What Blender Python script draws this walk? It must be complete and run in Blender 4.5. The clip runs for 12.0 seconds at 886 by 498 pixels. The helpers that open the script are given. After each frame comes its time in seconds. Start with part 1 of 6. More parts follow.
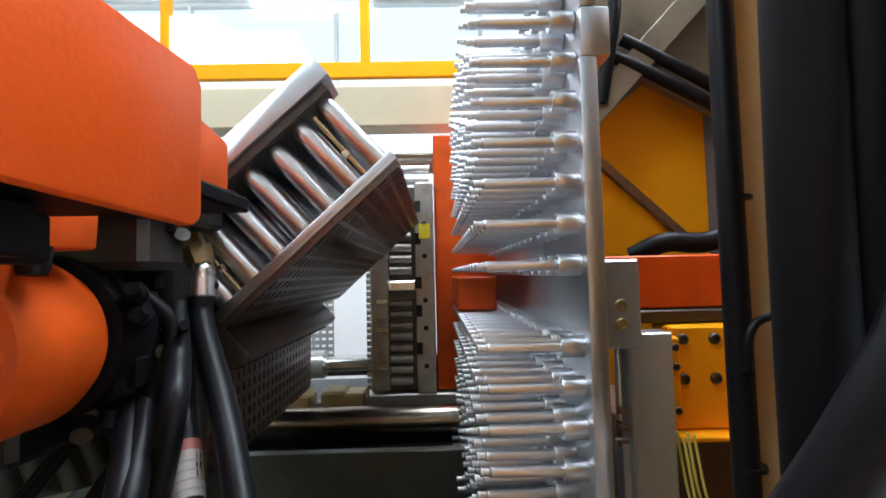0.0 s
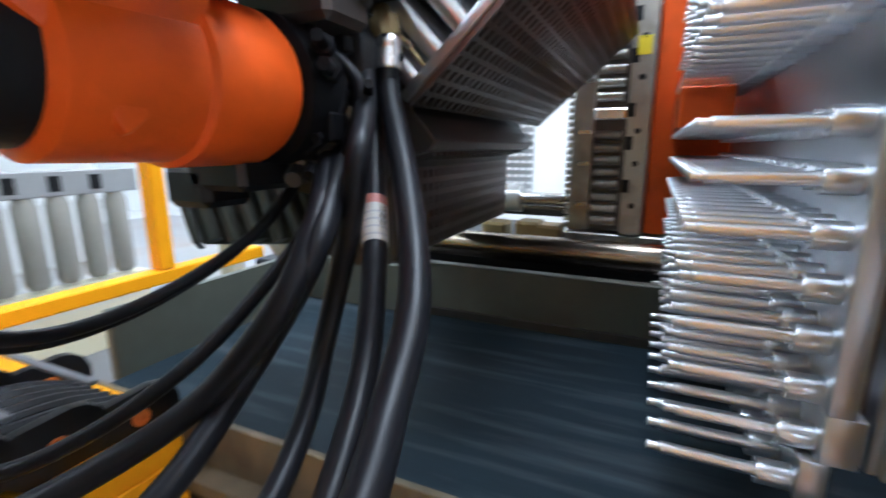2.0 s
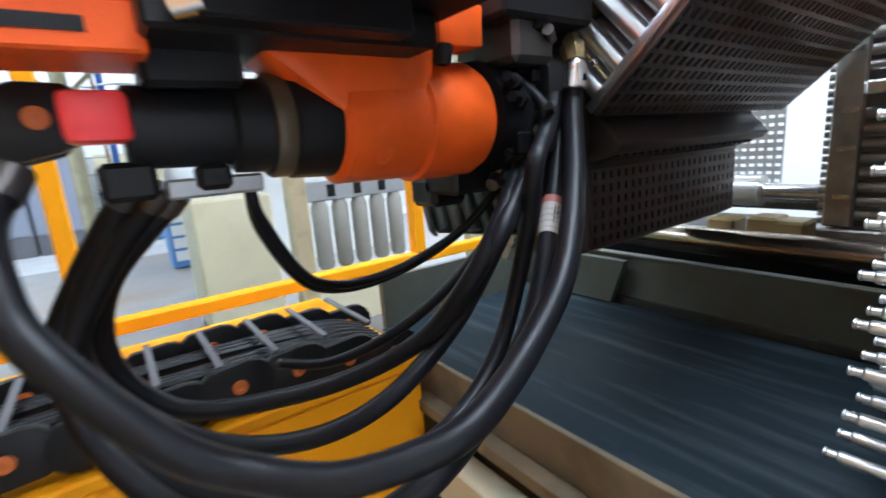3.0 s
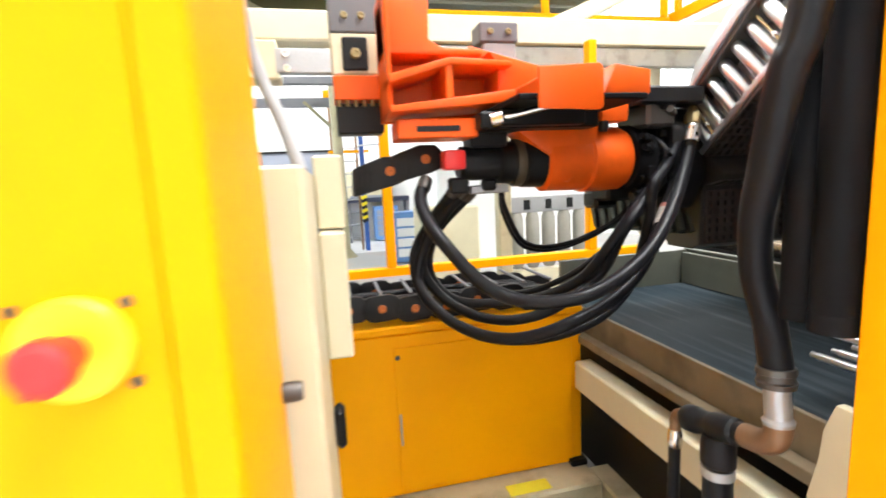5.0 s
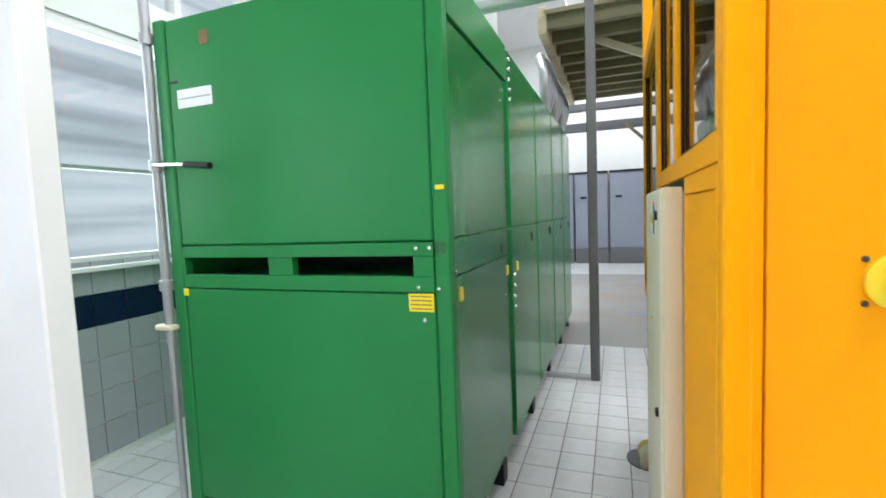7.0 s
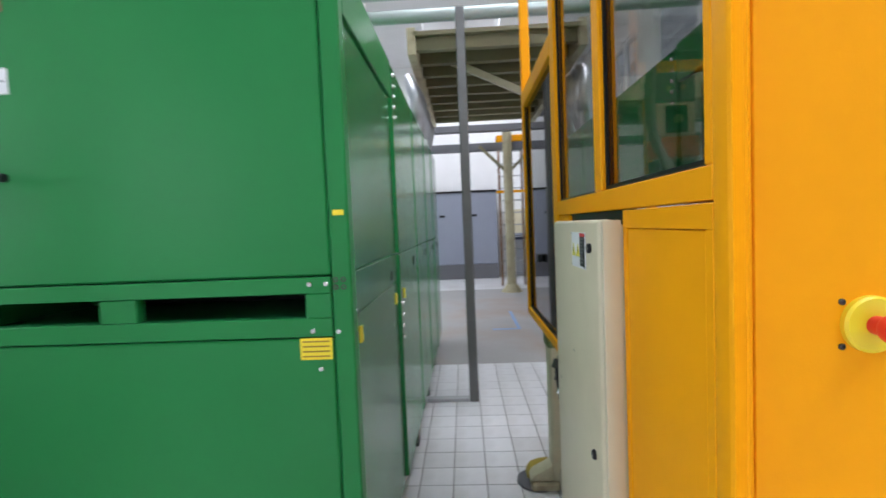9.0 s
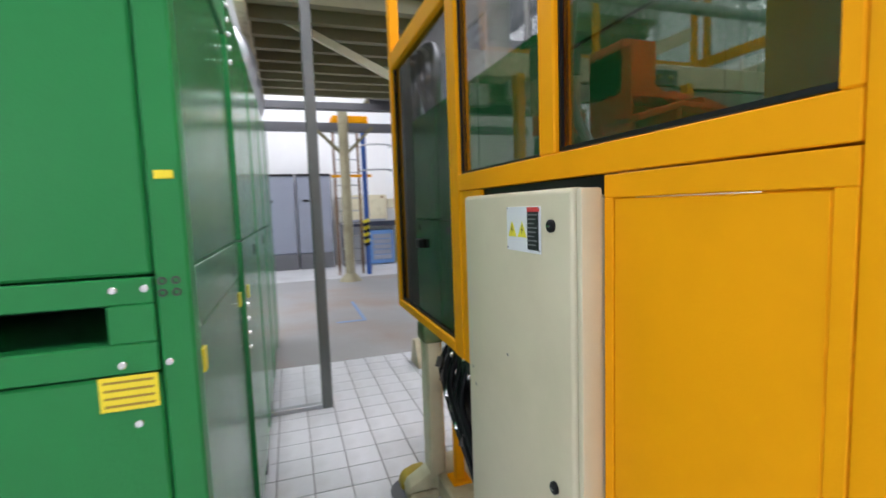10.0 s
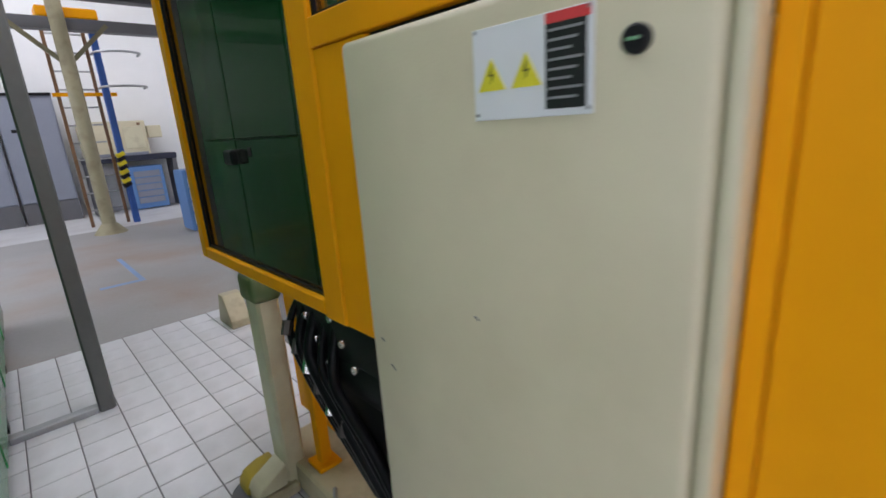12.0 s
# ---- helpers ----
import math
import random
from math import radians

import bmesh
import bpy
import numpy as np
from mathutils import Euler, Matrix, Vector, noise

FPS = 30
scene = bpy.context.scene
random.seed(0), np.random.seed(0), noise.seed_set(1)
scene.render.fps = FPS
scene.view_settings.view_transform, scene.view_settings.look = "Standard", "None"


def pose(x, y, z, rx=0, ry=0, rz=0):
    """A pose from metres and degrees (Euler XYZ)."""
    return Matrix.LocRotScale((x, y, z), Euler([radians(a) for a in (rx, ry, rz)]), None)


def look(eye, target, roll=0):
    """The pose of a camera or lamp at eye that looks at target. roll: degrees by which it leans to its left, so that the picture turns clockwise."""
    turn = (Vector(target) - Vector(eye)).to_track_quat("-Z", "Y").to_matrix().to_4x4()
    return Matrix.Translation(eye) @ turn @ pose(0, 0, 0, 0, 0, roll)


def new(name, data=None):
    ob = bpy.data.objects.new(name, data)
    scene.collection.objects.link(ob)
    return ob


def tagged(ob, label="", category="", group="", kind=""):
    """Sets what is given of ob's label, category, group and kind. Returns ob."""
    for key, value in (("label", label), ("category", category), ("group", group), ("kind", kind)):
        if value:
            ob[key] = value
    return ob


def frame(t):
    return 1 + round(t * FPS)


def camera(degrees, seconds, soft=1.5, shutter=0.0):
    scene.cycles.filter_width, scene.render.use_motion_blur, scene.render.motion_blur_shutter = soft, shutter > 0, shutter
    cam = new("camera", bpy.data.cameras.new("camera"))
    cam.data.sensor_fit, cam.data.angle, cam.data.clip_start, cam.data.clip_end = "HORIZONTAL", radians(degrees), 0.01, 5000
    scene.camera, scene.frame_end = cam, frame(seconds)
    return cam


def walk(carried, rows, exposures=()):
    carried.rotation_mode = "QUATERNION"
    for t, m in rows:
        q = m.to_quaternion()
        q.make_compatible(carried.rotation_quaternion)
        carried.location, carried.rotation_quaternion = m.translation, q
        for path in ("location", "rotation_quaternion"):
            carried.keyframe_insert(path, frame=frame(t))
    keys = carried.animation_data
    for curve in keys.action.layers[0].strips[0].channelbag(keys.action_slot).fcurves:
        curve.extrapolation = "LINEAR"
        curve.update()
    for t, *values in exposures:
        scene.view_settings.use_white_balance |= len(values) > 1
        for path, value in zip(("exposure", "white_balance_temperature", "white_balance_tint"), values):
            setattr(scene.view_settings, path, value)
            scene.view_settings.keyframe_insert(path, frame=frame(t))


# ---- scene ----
cam = camera(87.3, 12.0, soft=1.6, shutter=0.5)
PATH = [
    (0, (-0.002, -0.108, 1.584), (0.035, 1.889, 1.688), -1.3),
    (0.5, (0.007, -0.092, 1.565), (0.053, 1.908, 1.554), -0.6),
    (1, (0.001, -0.068, 1.492), (-0.053, 1.922, 1.297), -0.2),
    (1.5, (-0.015, -0.045, 1.454), (-0.267, 1.9, 1.064), 0.0),
    (2, (0.025, -0.018, 1.415), (-0.776, 1.763, 0.982), -0.0),
    (2.5, (0.14, -0.016, 1.428), (-1.197, 1.407, 0.993), -4.0),
    (3, (0.24, -0.1, 1.445), (-1.351, 1.037, 1.025), -4.4),
    (3.2, (0.309, -0.138, 1.448), (-1.351, 0.904, 1.05), -4.2),
    (4.8, (0.927, -0.405, 1.455), (-0.988, 0.089, 1.155), -3.4),
    (5, (1.003, -0.491, 1.444), (-0.927, -0.046, 1.163), -2.9),
    (5.5, (1.209, -0.65, 1.45), (-0.765, -0.49, 1.165), -2.6),
    (6, (1.418, -0.815, 1.452), (-0.543, -1.09, 1.172), -2.9),
    (6.2, (1.411, -0.908, 1.455), (-0.537, -1.291, 1.208), -3.7),
    (6.5, (1.434, -0.984, 1.471), (-0.464, -1.56, 1.211), -3.9),
    (6.7, (1.464, -1.054, 1.447), (-0.415, -1.707, 1.242), -2.6),
    (8.3, (1.402, -1.148, 1.527), (-0.473, -1.844, 1.515), -2.1),
    (8.5, (1.397, -1.183, 1.518), (-0.533, -1.705, 1.478), -2.7),
    (9, (1.304, -1.301, 1.501), (-0.691, -1.395, 1.401), -2.4),
    (9.5, (1.118, -1.387, 1.479), (-0.862, -1.14, 1.348), -1.7),
    (10, (0.913, -1.464, 1.473), (-0.979, -0.842, 1.293), -2.0),
    (10.5, (0.77, -1.516, 1.463), (-0.96, -0.548, 1.204), -2.4),
    (11, (0.654, -1.481, 1.43), (-0.871, -0.239, 1.065), -2.4),
    (11.5, (0.519, -1.41, 1.39), (-0.901, -0.087, 0.907), -2.4),
    (12, (0.334, -1.406, 1.372), (-1.089, -0.101, 0.852), -3.9),
]

EXPOSURES = [(0.0, -0.82, 5750, 8), (1.5, -0.42, 5350, 8), (3.2, -0.3, 5500, 8), (4.8, 0.16, 6500, 10), (5.5, -0.05, 6500, 10), (6.0, -0.28, 6400, 10), (6.5, -0.57, 6300, 10), (8.3, -1.2, 6000, 14),
             (9.5, -1.07, 6100, 18), (10.5, -0.86, 6200, 18), (11.3, -1.15, 6200, 20), (12.0, -1.3, 6200, 20)]
walk(cam, [(t, look(eye, target, roll)) for t, eye, target, roll in PATH], EXPOSURES)

# ---- daylight: sky, soft sun, assumed skylights ----
world = bpy.data.worlds.new("sky")
scene.world = world
world.use_nodes = True
_n = world.node_tree.nodes
_sky = _n.new("ShaderNodeTexSky")
_sky.sky_type = 'NISHITA'
_sky.sun_disc = False
_sky.sun_elevation = radians(52)
_sky.sun_rotation = radians(160)
world.node_tree.links.new(_sky.outputs[0], _n["Background"].inputs[0])
_n["Background"].inputs[1].default_value = 0.15


def lamp(name, kind, m, power, colour=(1, 1, 1), size=(1, 1), angle=0.5):
    d = bpy.data.lights.new(name, kind)
    d.energy, d.color = power, colour
    if kind == 'AREA':
        d.shape, d.size, d.size_y = 'RECTANGLE', size[0], size[1]
    if kind == 'SUN':
        d.angle = radians(angle)
    ob = new(name, d)
    ob.matrix_world = m
    return ob


ROOF = 6.0
lamp("sun", 'SUN', look((0, 0, 20), (-4, 9, 0)), 1.0, (1.0, 0.97, 0.92), angle=12)
# unseen skylights; places and powers chosen to brighten pins, aisle and green side
SKYLIGHTS = [(-10.0, -1.2), (-7.0, 3.6), (-4.6, -2.6), (-3.4, 4.4), (0.5, 1.4), (2.6, 1.2), (3.2, -1.3), (-1.9, -1.1)]
for sx, sy in SKYLIGHTS:
    lamp("assumed_skylight_lamp", 'AREA', pose(sx, sy, ROOF - 0.02), 225 if sx < -9.0 else 290 if sx < -4.0 else 60 if sx > 3.0 else 370 if sx == 0.5 else 150 if sx == -1.9 else 260, (0.97, 0.99, 1.0), (2.0, 1.6))
for wx in (-9.2, -6.2, -3.2, -0.2, 2.8):
    lamp("window_lamp", 'AREA', look((wx, -4.22, 2.0), (wx, 0, 2.0)), 70, (0.92, 0.97, 1.0), (2.2, 1.3))


# ---- materials ----
def mat(name, colour, rough=0.5, metal=0.0, grain=0.06, scale=30.0, wear=0.12, wear_scale=2.5, bump=0.03, bump_scale=120.0,
        dirt=None, dirt_amount=0.0, dirt_scale=4.0, vary=0.0, coat=0.0, stretch=(1, 1, 1), spec=0.5):
    m = bpy.data.materials.new(name)
    m.use_nodes = True
    nt = m.node_tree
    N, L = nt.nodes, nt.links
    b = N["Principled BSDF"]
    tc = N.new("ShaderNodeTexCoord")
    mp = N.new("ShaderNodeMapping")
    mp.inputs["Scale"].default_value = stretch
    L.new(tc.outputs["Object"], mp.inputs[0])

    def noise_tex(sc, detail=4.0):
        t = N.new("ShaderNodeTexNoise")
        t.inputs["Scale"].default_value = sc
        t.inputs["Detail"].default_value = detail
        L.new(mp.outputs[0], t.inputs["Vector"])
        return t
    big, fine = noise_tex(wear_scale), noise_tex(scale)
    hsv = N.new("ShaderNodeHueSaturation")
    hsv.inputs["Color"].default_value = (*colour, 1)
    add = N.new("ShaderNodeMath")
    add.operation = 'MULTIPLY_ADD'
    L.new(big.outputs[0], add.inputs[0])
    add.inputs[1].default_value = wear * 2
    add.inputs[2].default_value = 1 - wear - grain
    add2 = N.new("ShaderNodeMath")
    add2.operation = 'MULTIPLY_ADD'
    L.new(fine.outputs[0], add2.inputs[0])
    add2.inputs[1].default_value = grain * 2
    L.new(add.outputs[0], add2.inputs[2])
    last = add2
    if vary:
        oi = N.new("ShaderNodeObjectInfo")
        v = N.new("ShaderNodeMath")
        v.operation = 'MULTIPLY_ADD'
        L.new(oi.outputs["Random"], v.inputs[0])
        v.inputs[1].default_value = vary * 2
        sub = N.new("ShaderNodeMath")
        sub.operation = 'SUBTRACT'
        L.new(add2.outputs[0], sub.inputs[0])
        sub.inputs[1].default_value = vary
        L.new(sub.outputs[0], v.inputs[2])
        last = v
    L.new(last.outputs[0], hsv.inputs["Value"])
    col = hsv.outputs[0]
    if dirt is not None:
        dn = noise_tex(dirt_scale, 8.0)
        ramp = N.new("ShaderNodeValToRGB")
        ramp.color_ramp.elements[0].position = 0.50
        ramp.color_ramp.elements[1].position = 0.72
        L.new(dn.outputs[0], ramp.inputs[0])
        fac = N.new("ShaderNodeMath")
        fac.operation = 'MULTIPLY'
        L.new(ramp.outputs[0], fac.inputs[0])
        fac.inputs[1].default_value = dirt_amount
        mix = N.new("ShaderNodeMix")
        mix.data_type = 'RGBA'
        L.new(fac.outputs[0], mix.inputs[0])
        L.new(col, mix.inputs[6])
        mix.inputs[7].default_value = (*dirt, 1)
        col = mix.outputs[2]
    L.new(col, b.inputs["Base Color"])
    r = N.new("ShaderNodeMath")
    r.operation = 'MULTIPLY_ADD'
    L.new(big.outputs[0], r.inputs[0])
    r.inputs[1].default_value = 0.16
    r.inputs[2].default_value = rough - 0.08
    L.new(r.outputs[0], b.inputs["Roughness"])
    b.inputs["Metallic"].default_value = metal
    b.inputs["Coat Weight"].default_value = coat
    b.inputs["Specular IOR Level"].default_value = spec
    if bump:
        bn = noise_tex(bump_scale, 3.0)
        bp = N.new("ShaderNodeBump")
        bp.inputs["Strength"].default_value = bump
        bp.inputs["Distance"].default_value = 0.01
        L.new(bn.outputs[0], bp.inputs["Height"])
        L.new(bp.outputs[0], b.inputs["Normal"])
    return m


def glass(name, colour, rough=0.0, gloss=0.04):
    """A thin tinted pane: part clear, part gloss."""
    m = bpy.data.materials.new(name)
    m.use_nodes = True
    nt = m.node_tree
    N, L = nt.nodes, nt.links
    N.remove(N["Principled BSDF"])
    tr = N.new("ShaderNodeBsdfTransparent")
    tr.inputs[0].default_value = (*colour, 1)
    gl = N.new("ShaderNodeBsdfGlossy")
    gl.inputs["Roughness"].default_value = rough
    gl.inputs[0].default_value = (1, 1, 1, 1)
    lw = N.new("ShaderNodeLayerWeight")
    lw.inputs[0].default_value = 0.5
    pw = N.new("ShaderNodeMath")
    pw.operation = 'POWER'
    L.new(lw.outputs["Facing"], pw.inputs[0])
    pw.inputs[1].default_value = 4.0
    fr = N.new("ShaderNodeMath")
    fr.operation = 'MULTIPLY_ADD'
    L.new(pw.outputs[0], fr.inputs[0])
    fr.inputs[1].default_value = 0.6
    fr.inputs[2].default_value = gloss
    mx = N.new("ShaderNodeMixShader")
    L.new(fr.outputs[0], mx.inputs[0])
    L.new(tr.outputs[0], mx.inputs[1])
    L.new(gl.outputs[0], mx.inputs[2])
    L.new(mx.outputs[0], N["Material Output"].inputs[0])
    return m


def glow(name, colour, strength):
    m = bpy.data.materials.new(name)
    m.use_nodes = True
    b = m.node_tree.nodes["Principled BSDF"]
    b.inputs["Base Color"].default_value = (0.02, 0.02, 0.02, 1)
    b.inputs["Emission Color"].default_value = (*colour, 1)
    b.inputs["Emission Strength"].default_value = strength
    return m


YELLOW = mat("yellow_paint", (0.95, 0.39, 0.0005), 0.45, spec=0.09, wear=0.05, grain=0.02, bump=0.05, bump_scale=260, dirt=(0.62, 0.25, 0.004), dirt_amount=0.2, dirt_scale=2.2)
ORANGE = mat("orange_paint", (0.80, 0.105, 0.006), 0.40, spec=0.28, wear=0.07, grain=0.03, bump=0.06, bump_scale=180, dirt=(0.25, 0.05, 0.01), dirt_amount=0.35, dirt_scale=7)
GREEN = mat("green_paint", (0.016, 0.205, 0.050), 0.36, spec=0.30, wear=0.08, grain=0.03, bump=0.10, bump_scale=160)
GREEN_GLOSS = mat("glossy_green_paint", (0.016, 0.195, 0.050), 0.20, spec=0.6, wear=0.08, grain=0.03, bump=0.03, bump_scale=90)
CREAM = mat("cream_paint", (0.66, 0.60, 0.42), 0.42, wear=0.05, grain=0.025, bump=0.05, bump_scale=220, dirt=(0.42, 0.36, 0.22), dirt_amount=0.25, dirt_scale=3)
CREAM_SCUFFED = mat("scuffed_cream_paint", (0.64, 0.60, 0.42), 0.45, wear=0.12, grain=0.05, bump=0.06, bump_scale=90, dirt=(0.30, 0.25, 0.14), dirt_amount=0.35, dirt_scale=5)
# tan-cream column paint, darkened to hold the shade it stands in
SHADED_TAN = mat("shaded_tan_paint", (0.38, 0.34, 0.21), 0.55, wear=0.15, grain=0.06, bump=0.06, dirt=(0.17, 0.13, 0.07), dirt_amount=0.5, dirt_scale=5)
CREAM_DIRTY = mat("grimy_cream_paint", (0.52, 0.46, 0.30), 0.5, wear=0.15, grain=0.06, bump=0.08, bump_scale=90, dirt=(0.16, 0.12, 0.06), dirt_amount=0.6, dirt_scale=6)
ALU = mat("machined_aluminium", (0.58, 0.61, 0.65), 0.38, 1.0, wear=0.07, grain=0.05, scale=200, stretch=(1, 1, 0.08), bump=0.02)
STEEL = mat("polished_steel", (0.80, 0.79, 0.78), 0.24, 1.0, wear=0.06, grain=0.03, bump=0.01)
SLEEVE = mat("turned_steel", (0.72, 0.74, 0.77), 0.36, 1.0, wear=0.12, grain=0.06, scale=90, bump=0.03, vary=0.10)
PIN = mat("pin_steel", (0.76, 0.78, 0.81), 0.35, 1.0, wear=0.06, grain=0.04, vary=0.08, bump=0.01)
TUBE = mat("brushed_tube_steel", (0.66, 0.66, 0.67), 0.30, 1.0, wear=0.06, grain=0.05, scale=160, bump=0.02, vary=0.04)
DARK_STEEL = mat("oily_dark_steel", (0.10, 0.092, 0.085), 0.42, 0.8, wear=0.25, grain=0.1, bump=0.06, bump_scale=70)
PERF = mat("oiled_plate", (0.15, 0.13, 0.12), 0.40, 0.9, wear=0.25, grain=0.1, bump=0.05, dirt=(0.14, 0.07, 0.045), dirt_amount=0.5, dirt_scale=5)
GUNMETAL = mat("grey_mould_steel", (0.42, 0.40, 0.36), 0.38, 0.85, wear=0.2, grain=0.08, bump=0.04, dirt=(0.12, 0.1, 0.07), dirt_amount=0.5, dirt_scale=9)
TRAY = mat("grey_green_tray_steel", (0.105, 0.11, 0.088), 0.42, 0.2, wear=0.2, grain=0.08, bump=0.05, dirt=(0.07, 0.07, 0.05), dirt_amount=0.6, dirt_scale=5)
# tray grey-green made darker, shade of the tube bank in its colour
SHADED_TUBE = mat("shaded_grey_green_tube", (0.05, 0.055, 0.042), 0.45, 0.3, wear=0.2, grain=0.08, bump=0.04)
BELT = mat("dark_blue_belt", (0.017, 0.027, 0.035), 0.56, spec=0.10, wear=0.35, grain=0.12, bump=0.05, stretch=(0.5, 5, 1), dirt=(0.085, 0.10, 0.11), dirt_amount=0.6, dirt_scale=3.5)
# grimy brown of the conveyor rail; also shade on the upper hood
GRIME_AND_SHADE = mat("grimy_and_shaded_brown", (0.20, 0.155, 0.095), 0.5, 0.2, wear=0.25, grain=0.1, bump=0.06, dirt=(0.05, 0.04, 0.03), dirt_amount=0.7, dirt_scale=5)
BOTTLE = mat("hazy_bottle", (0.34, 0.32, 0.28), 0.25, wear=0.2)
RUBBER = mat("black_rubber_hose", (0.008, 0.008, 0.010), 0.40, spec=0.20, wear=0.15, grain=0.1, bump=0.04, bump_scale=300)
# darker, duller copy of the hose rubber for shaded hoses and wrist parts
SHADED_RUBBER = mat("shaded_black_rubber", (0.005, 0.005, 0.006), 0.6, spec=0.12, wear=0.2, grain=0.1, bump=0.05)
# black plastic parts; also black sheets that stand for shade in gaps
PLASTIC_AND_SHADE = mat("black_plastic_and_shade", (0.007, 0.007, 0.008), 0.45, spec=0.3, wear=0.15, grain=0.08, bump=0.05)
GREY_PLASTIC = mat("grey_plastic", (0.30, 0.30, 0.30), 0.5)
RED = mat("red_plastic", (0.72, 0.03, 0.03), 0.38, grain=0.02, wear=0.04)
ESTOP_Y = mat("estop_yellow", (0.86, 0.70, 0.02), 0.4, grain=0.02, wear=0.04)
BRASS_YELLOW = mat("dusty_yellow_tube", (0.55, 0.45, 0.08), 0.5)
BRASS = mat("dull_brass", (0.42, 0.33, 0.17), 0.4, 0.9, wear=0.2, grain=0.1)
RUST = mat("rusty_fitting", (0.27, 0.16, 0.09), 0.5, 0.7, wear=0.3, grain=0.15)
ORANGE_DOT = mat("orange_plug", (0.62, 0.16, 0.02), 0.5)
TILE = mat("white_floor_tile", (0.72, 0.72, 0.74), 0.30, wear=0.10, grain=0.05, bump=0.03, bump_scale=60, dirt=(0.36, 0.35, 0.34), dirt_amount=0.45, dirt_scale=3, vary=0.05)
# white tile with a grey base that holds the shade below the windows
WALL_TILE = mat("shaded_white_wall_tile", (0.37, 0.38, 0.41), 0.22, wear=0.06, grain=0.02, bump=0.01, vary=0.05)
BLUE_TILE = mat("navy_wall_tile", (0.006, 0.010, 0.045), 0.22, vary=0.1)
GROUT = mat("grey_grout", (0.19, 0.185, 0.185), 0.8, wear=0.2, bump=0.1)
CONCRETE = mat("worn_concrete", (0.37, 0.36, 0.35), 0.55, wear=0.25, wear_scale=0.8, grain=0.08, bump=0.08, bump_scale=40, dirt=(0.36, 0.24, 0.16), dirt_amount=0.6, dirt_scale=0.9)
PALE_FLOOR = mat("pale_floor_strip", (0.66, 0.66, 0.66), 0.35, wear=0.2, wear_scale=1.2, grain=0.05, bump=0.05, bump_scale=40, dirt=(0.38, 0.35, 0.32), dirt_amount=0.4, dirt_scale=1.6)
WHITE = mat("white_wall_paint", (0.80, 0.80, 0.79), 0.7, wear=0.05, grain=0.02, bump=0.04, bump_scale=80)
ROOFING = mat("white_roof_sheet", (0.78, 0.78, 0.77), 0.7, wear=0.06)
GREY_CAB = mat("blue_grey_paint", (0.26, 0.28, 0.34), 0.5, wear=0.08)
GREY_DARK = mat("dark_grey_paint", (0.13, 0.13, 0.14), 0.5, wear=0.1)
OLIVE = mat("olive_beige_paint", (0.20, 0.18, 0.10), 0.6, wear=0.15, grain=0.06)
GALV = mat("galvanised_steel", (0.42, 0.43, 0.44), 0.42, 0.75, wear=0.15, grain=0.08, scale=60)
BLUE = mat("blue_paint", (0.03, 0.10, 0.36), 0.45, wear=0.08)
BLUE_L = mat("light_blue_paint", (0.12, 0.26, 0.55), 0.45, wear=0.08)
TAPE = mat("blue_floor_tape", (0.25, 0.38, 0.62), 0.6, wear=0.2)
LABEL = mat("white_label", (0.80, 0.81, 0.82), 0.35, grain=0.02, wear=0.03, bump=0)
BLACK_INK = mat("black_ink", (0.012, 0.012, 0.012), 0.5, bump=0)
RED_INK = mat("red_ink", (0.70, 0.06, 0.06), 0.45, bump=0)
YEL_INK = mat("yellow_ink", (0.78, 0.70, 0.04), 0.45, bump=0)
SMOKE = glass("smoked_acrylic", (0.40, 0.41, 0.38), gloss=0.12)
DARK_SMOKE = glass("dark_smoked_acrylic", (0.13, 0.145, 0.12), gloss=0.07)
PANE = glass("window_glass", (0.93, 0.95, 0.95))
FROST = mat("frosted_glazing", (0.85, 0.88, 0.90), 0.5, bump=0)
DAY = glow("daylight_backdrop", (0.85, 0.92, 1.0), 1.5)
_t = DAY.node_tree
_tc = _t.nodes.new("ShaderNodeTexCoord")
_mp = _t.nodes.new("ShaderNodeMapping")
_mp.inputs["Scale"].default_value = (0.12, 1, 2.6)
_no = _t.nodes.new("ShaderNodeTexNoise")
_no.inputs["Scale"].default_value = 1.6
_no.inputs["Detail"].default_value = 5.0
_rp = _t.nodes.new("ShaderNodeValToRGB")
_rp.color_ramp.elements[0].position, _rp.color_ramp.elements[1].position = 0.36, 0.62
_rp.color_ramp.elements[0].color, _rp.color_ramp.elements[1].color = (0.42, 0.47, 0.52, 1), (0.88, 0.94, 1.0, 1)
_t.links.new(_tc.outputs["Object"], _mp.inputs[0])
_t.links.new(_mp.outputs[0], _no.inputs["Vector"])
_t.links.new(_no.outputs[0], _rp.inputs[0])
_t.links.new(_rp.outputs[0], _t.nodes["Principled BSDF"].inputs["Emission Color"])
DAY_NORTH = glow("bright_daylight_backdrop", (0.96, 0.98, 1.0), 2.6)

# ---- building blocks ----
ORIGIN = {}


def box(bm, x0, x1, y0, y1, z0, z1, b=0.0, seg=1, m=None):
    g = bmesh.ops.create_cube(bm, size=1.0)
    vs = g["verts"]
    t = Matrix.Translation(((x0 + x1) / 2, (y0 + y1) / 2, (z0 + z1) / 2)) @ Matrix.Diagonal((abs(x1 - x0), abs(y1 - y0), abs(z1 - z0), 1))
    if m is not None:
        t = m @ t
    bmesh.ops.transform(bm, matrix=t, verts=vs)
    if b:
        es = list({e for v in vs for e in v.link_edges})
        bmesh.ops.bevel(bm, geom=es, offset=b, segments=seg, affect='EDGES', profile=0.5)
    return bm


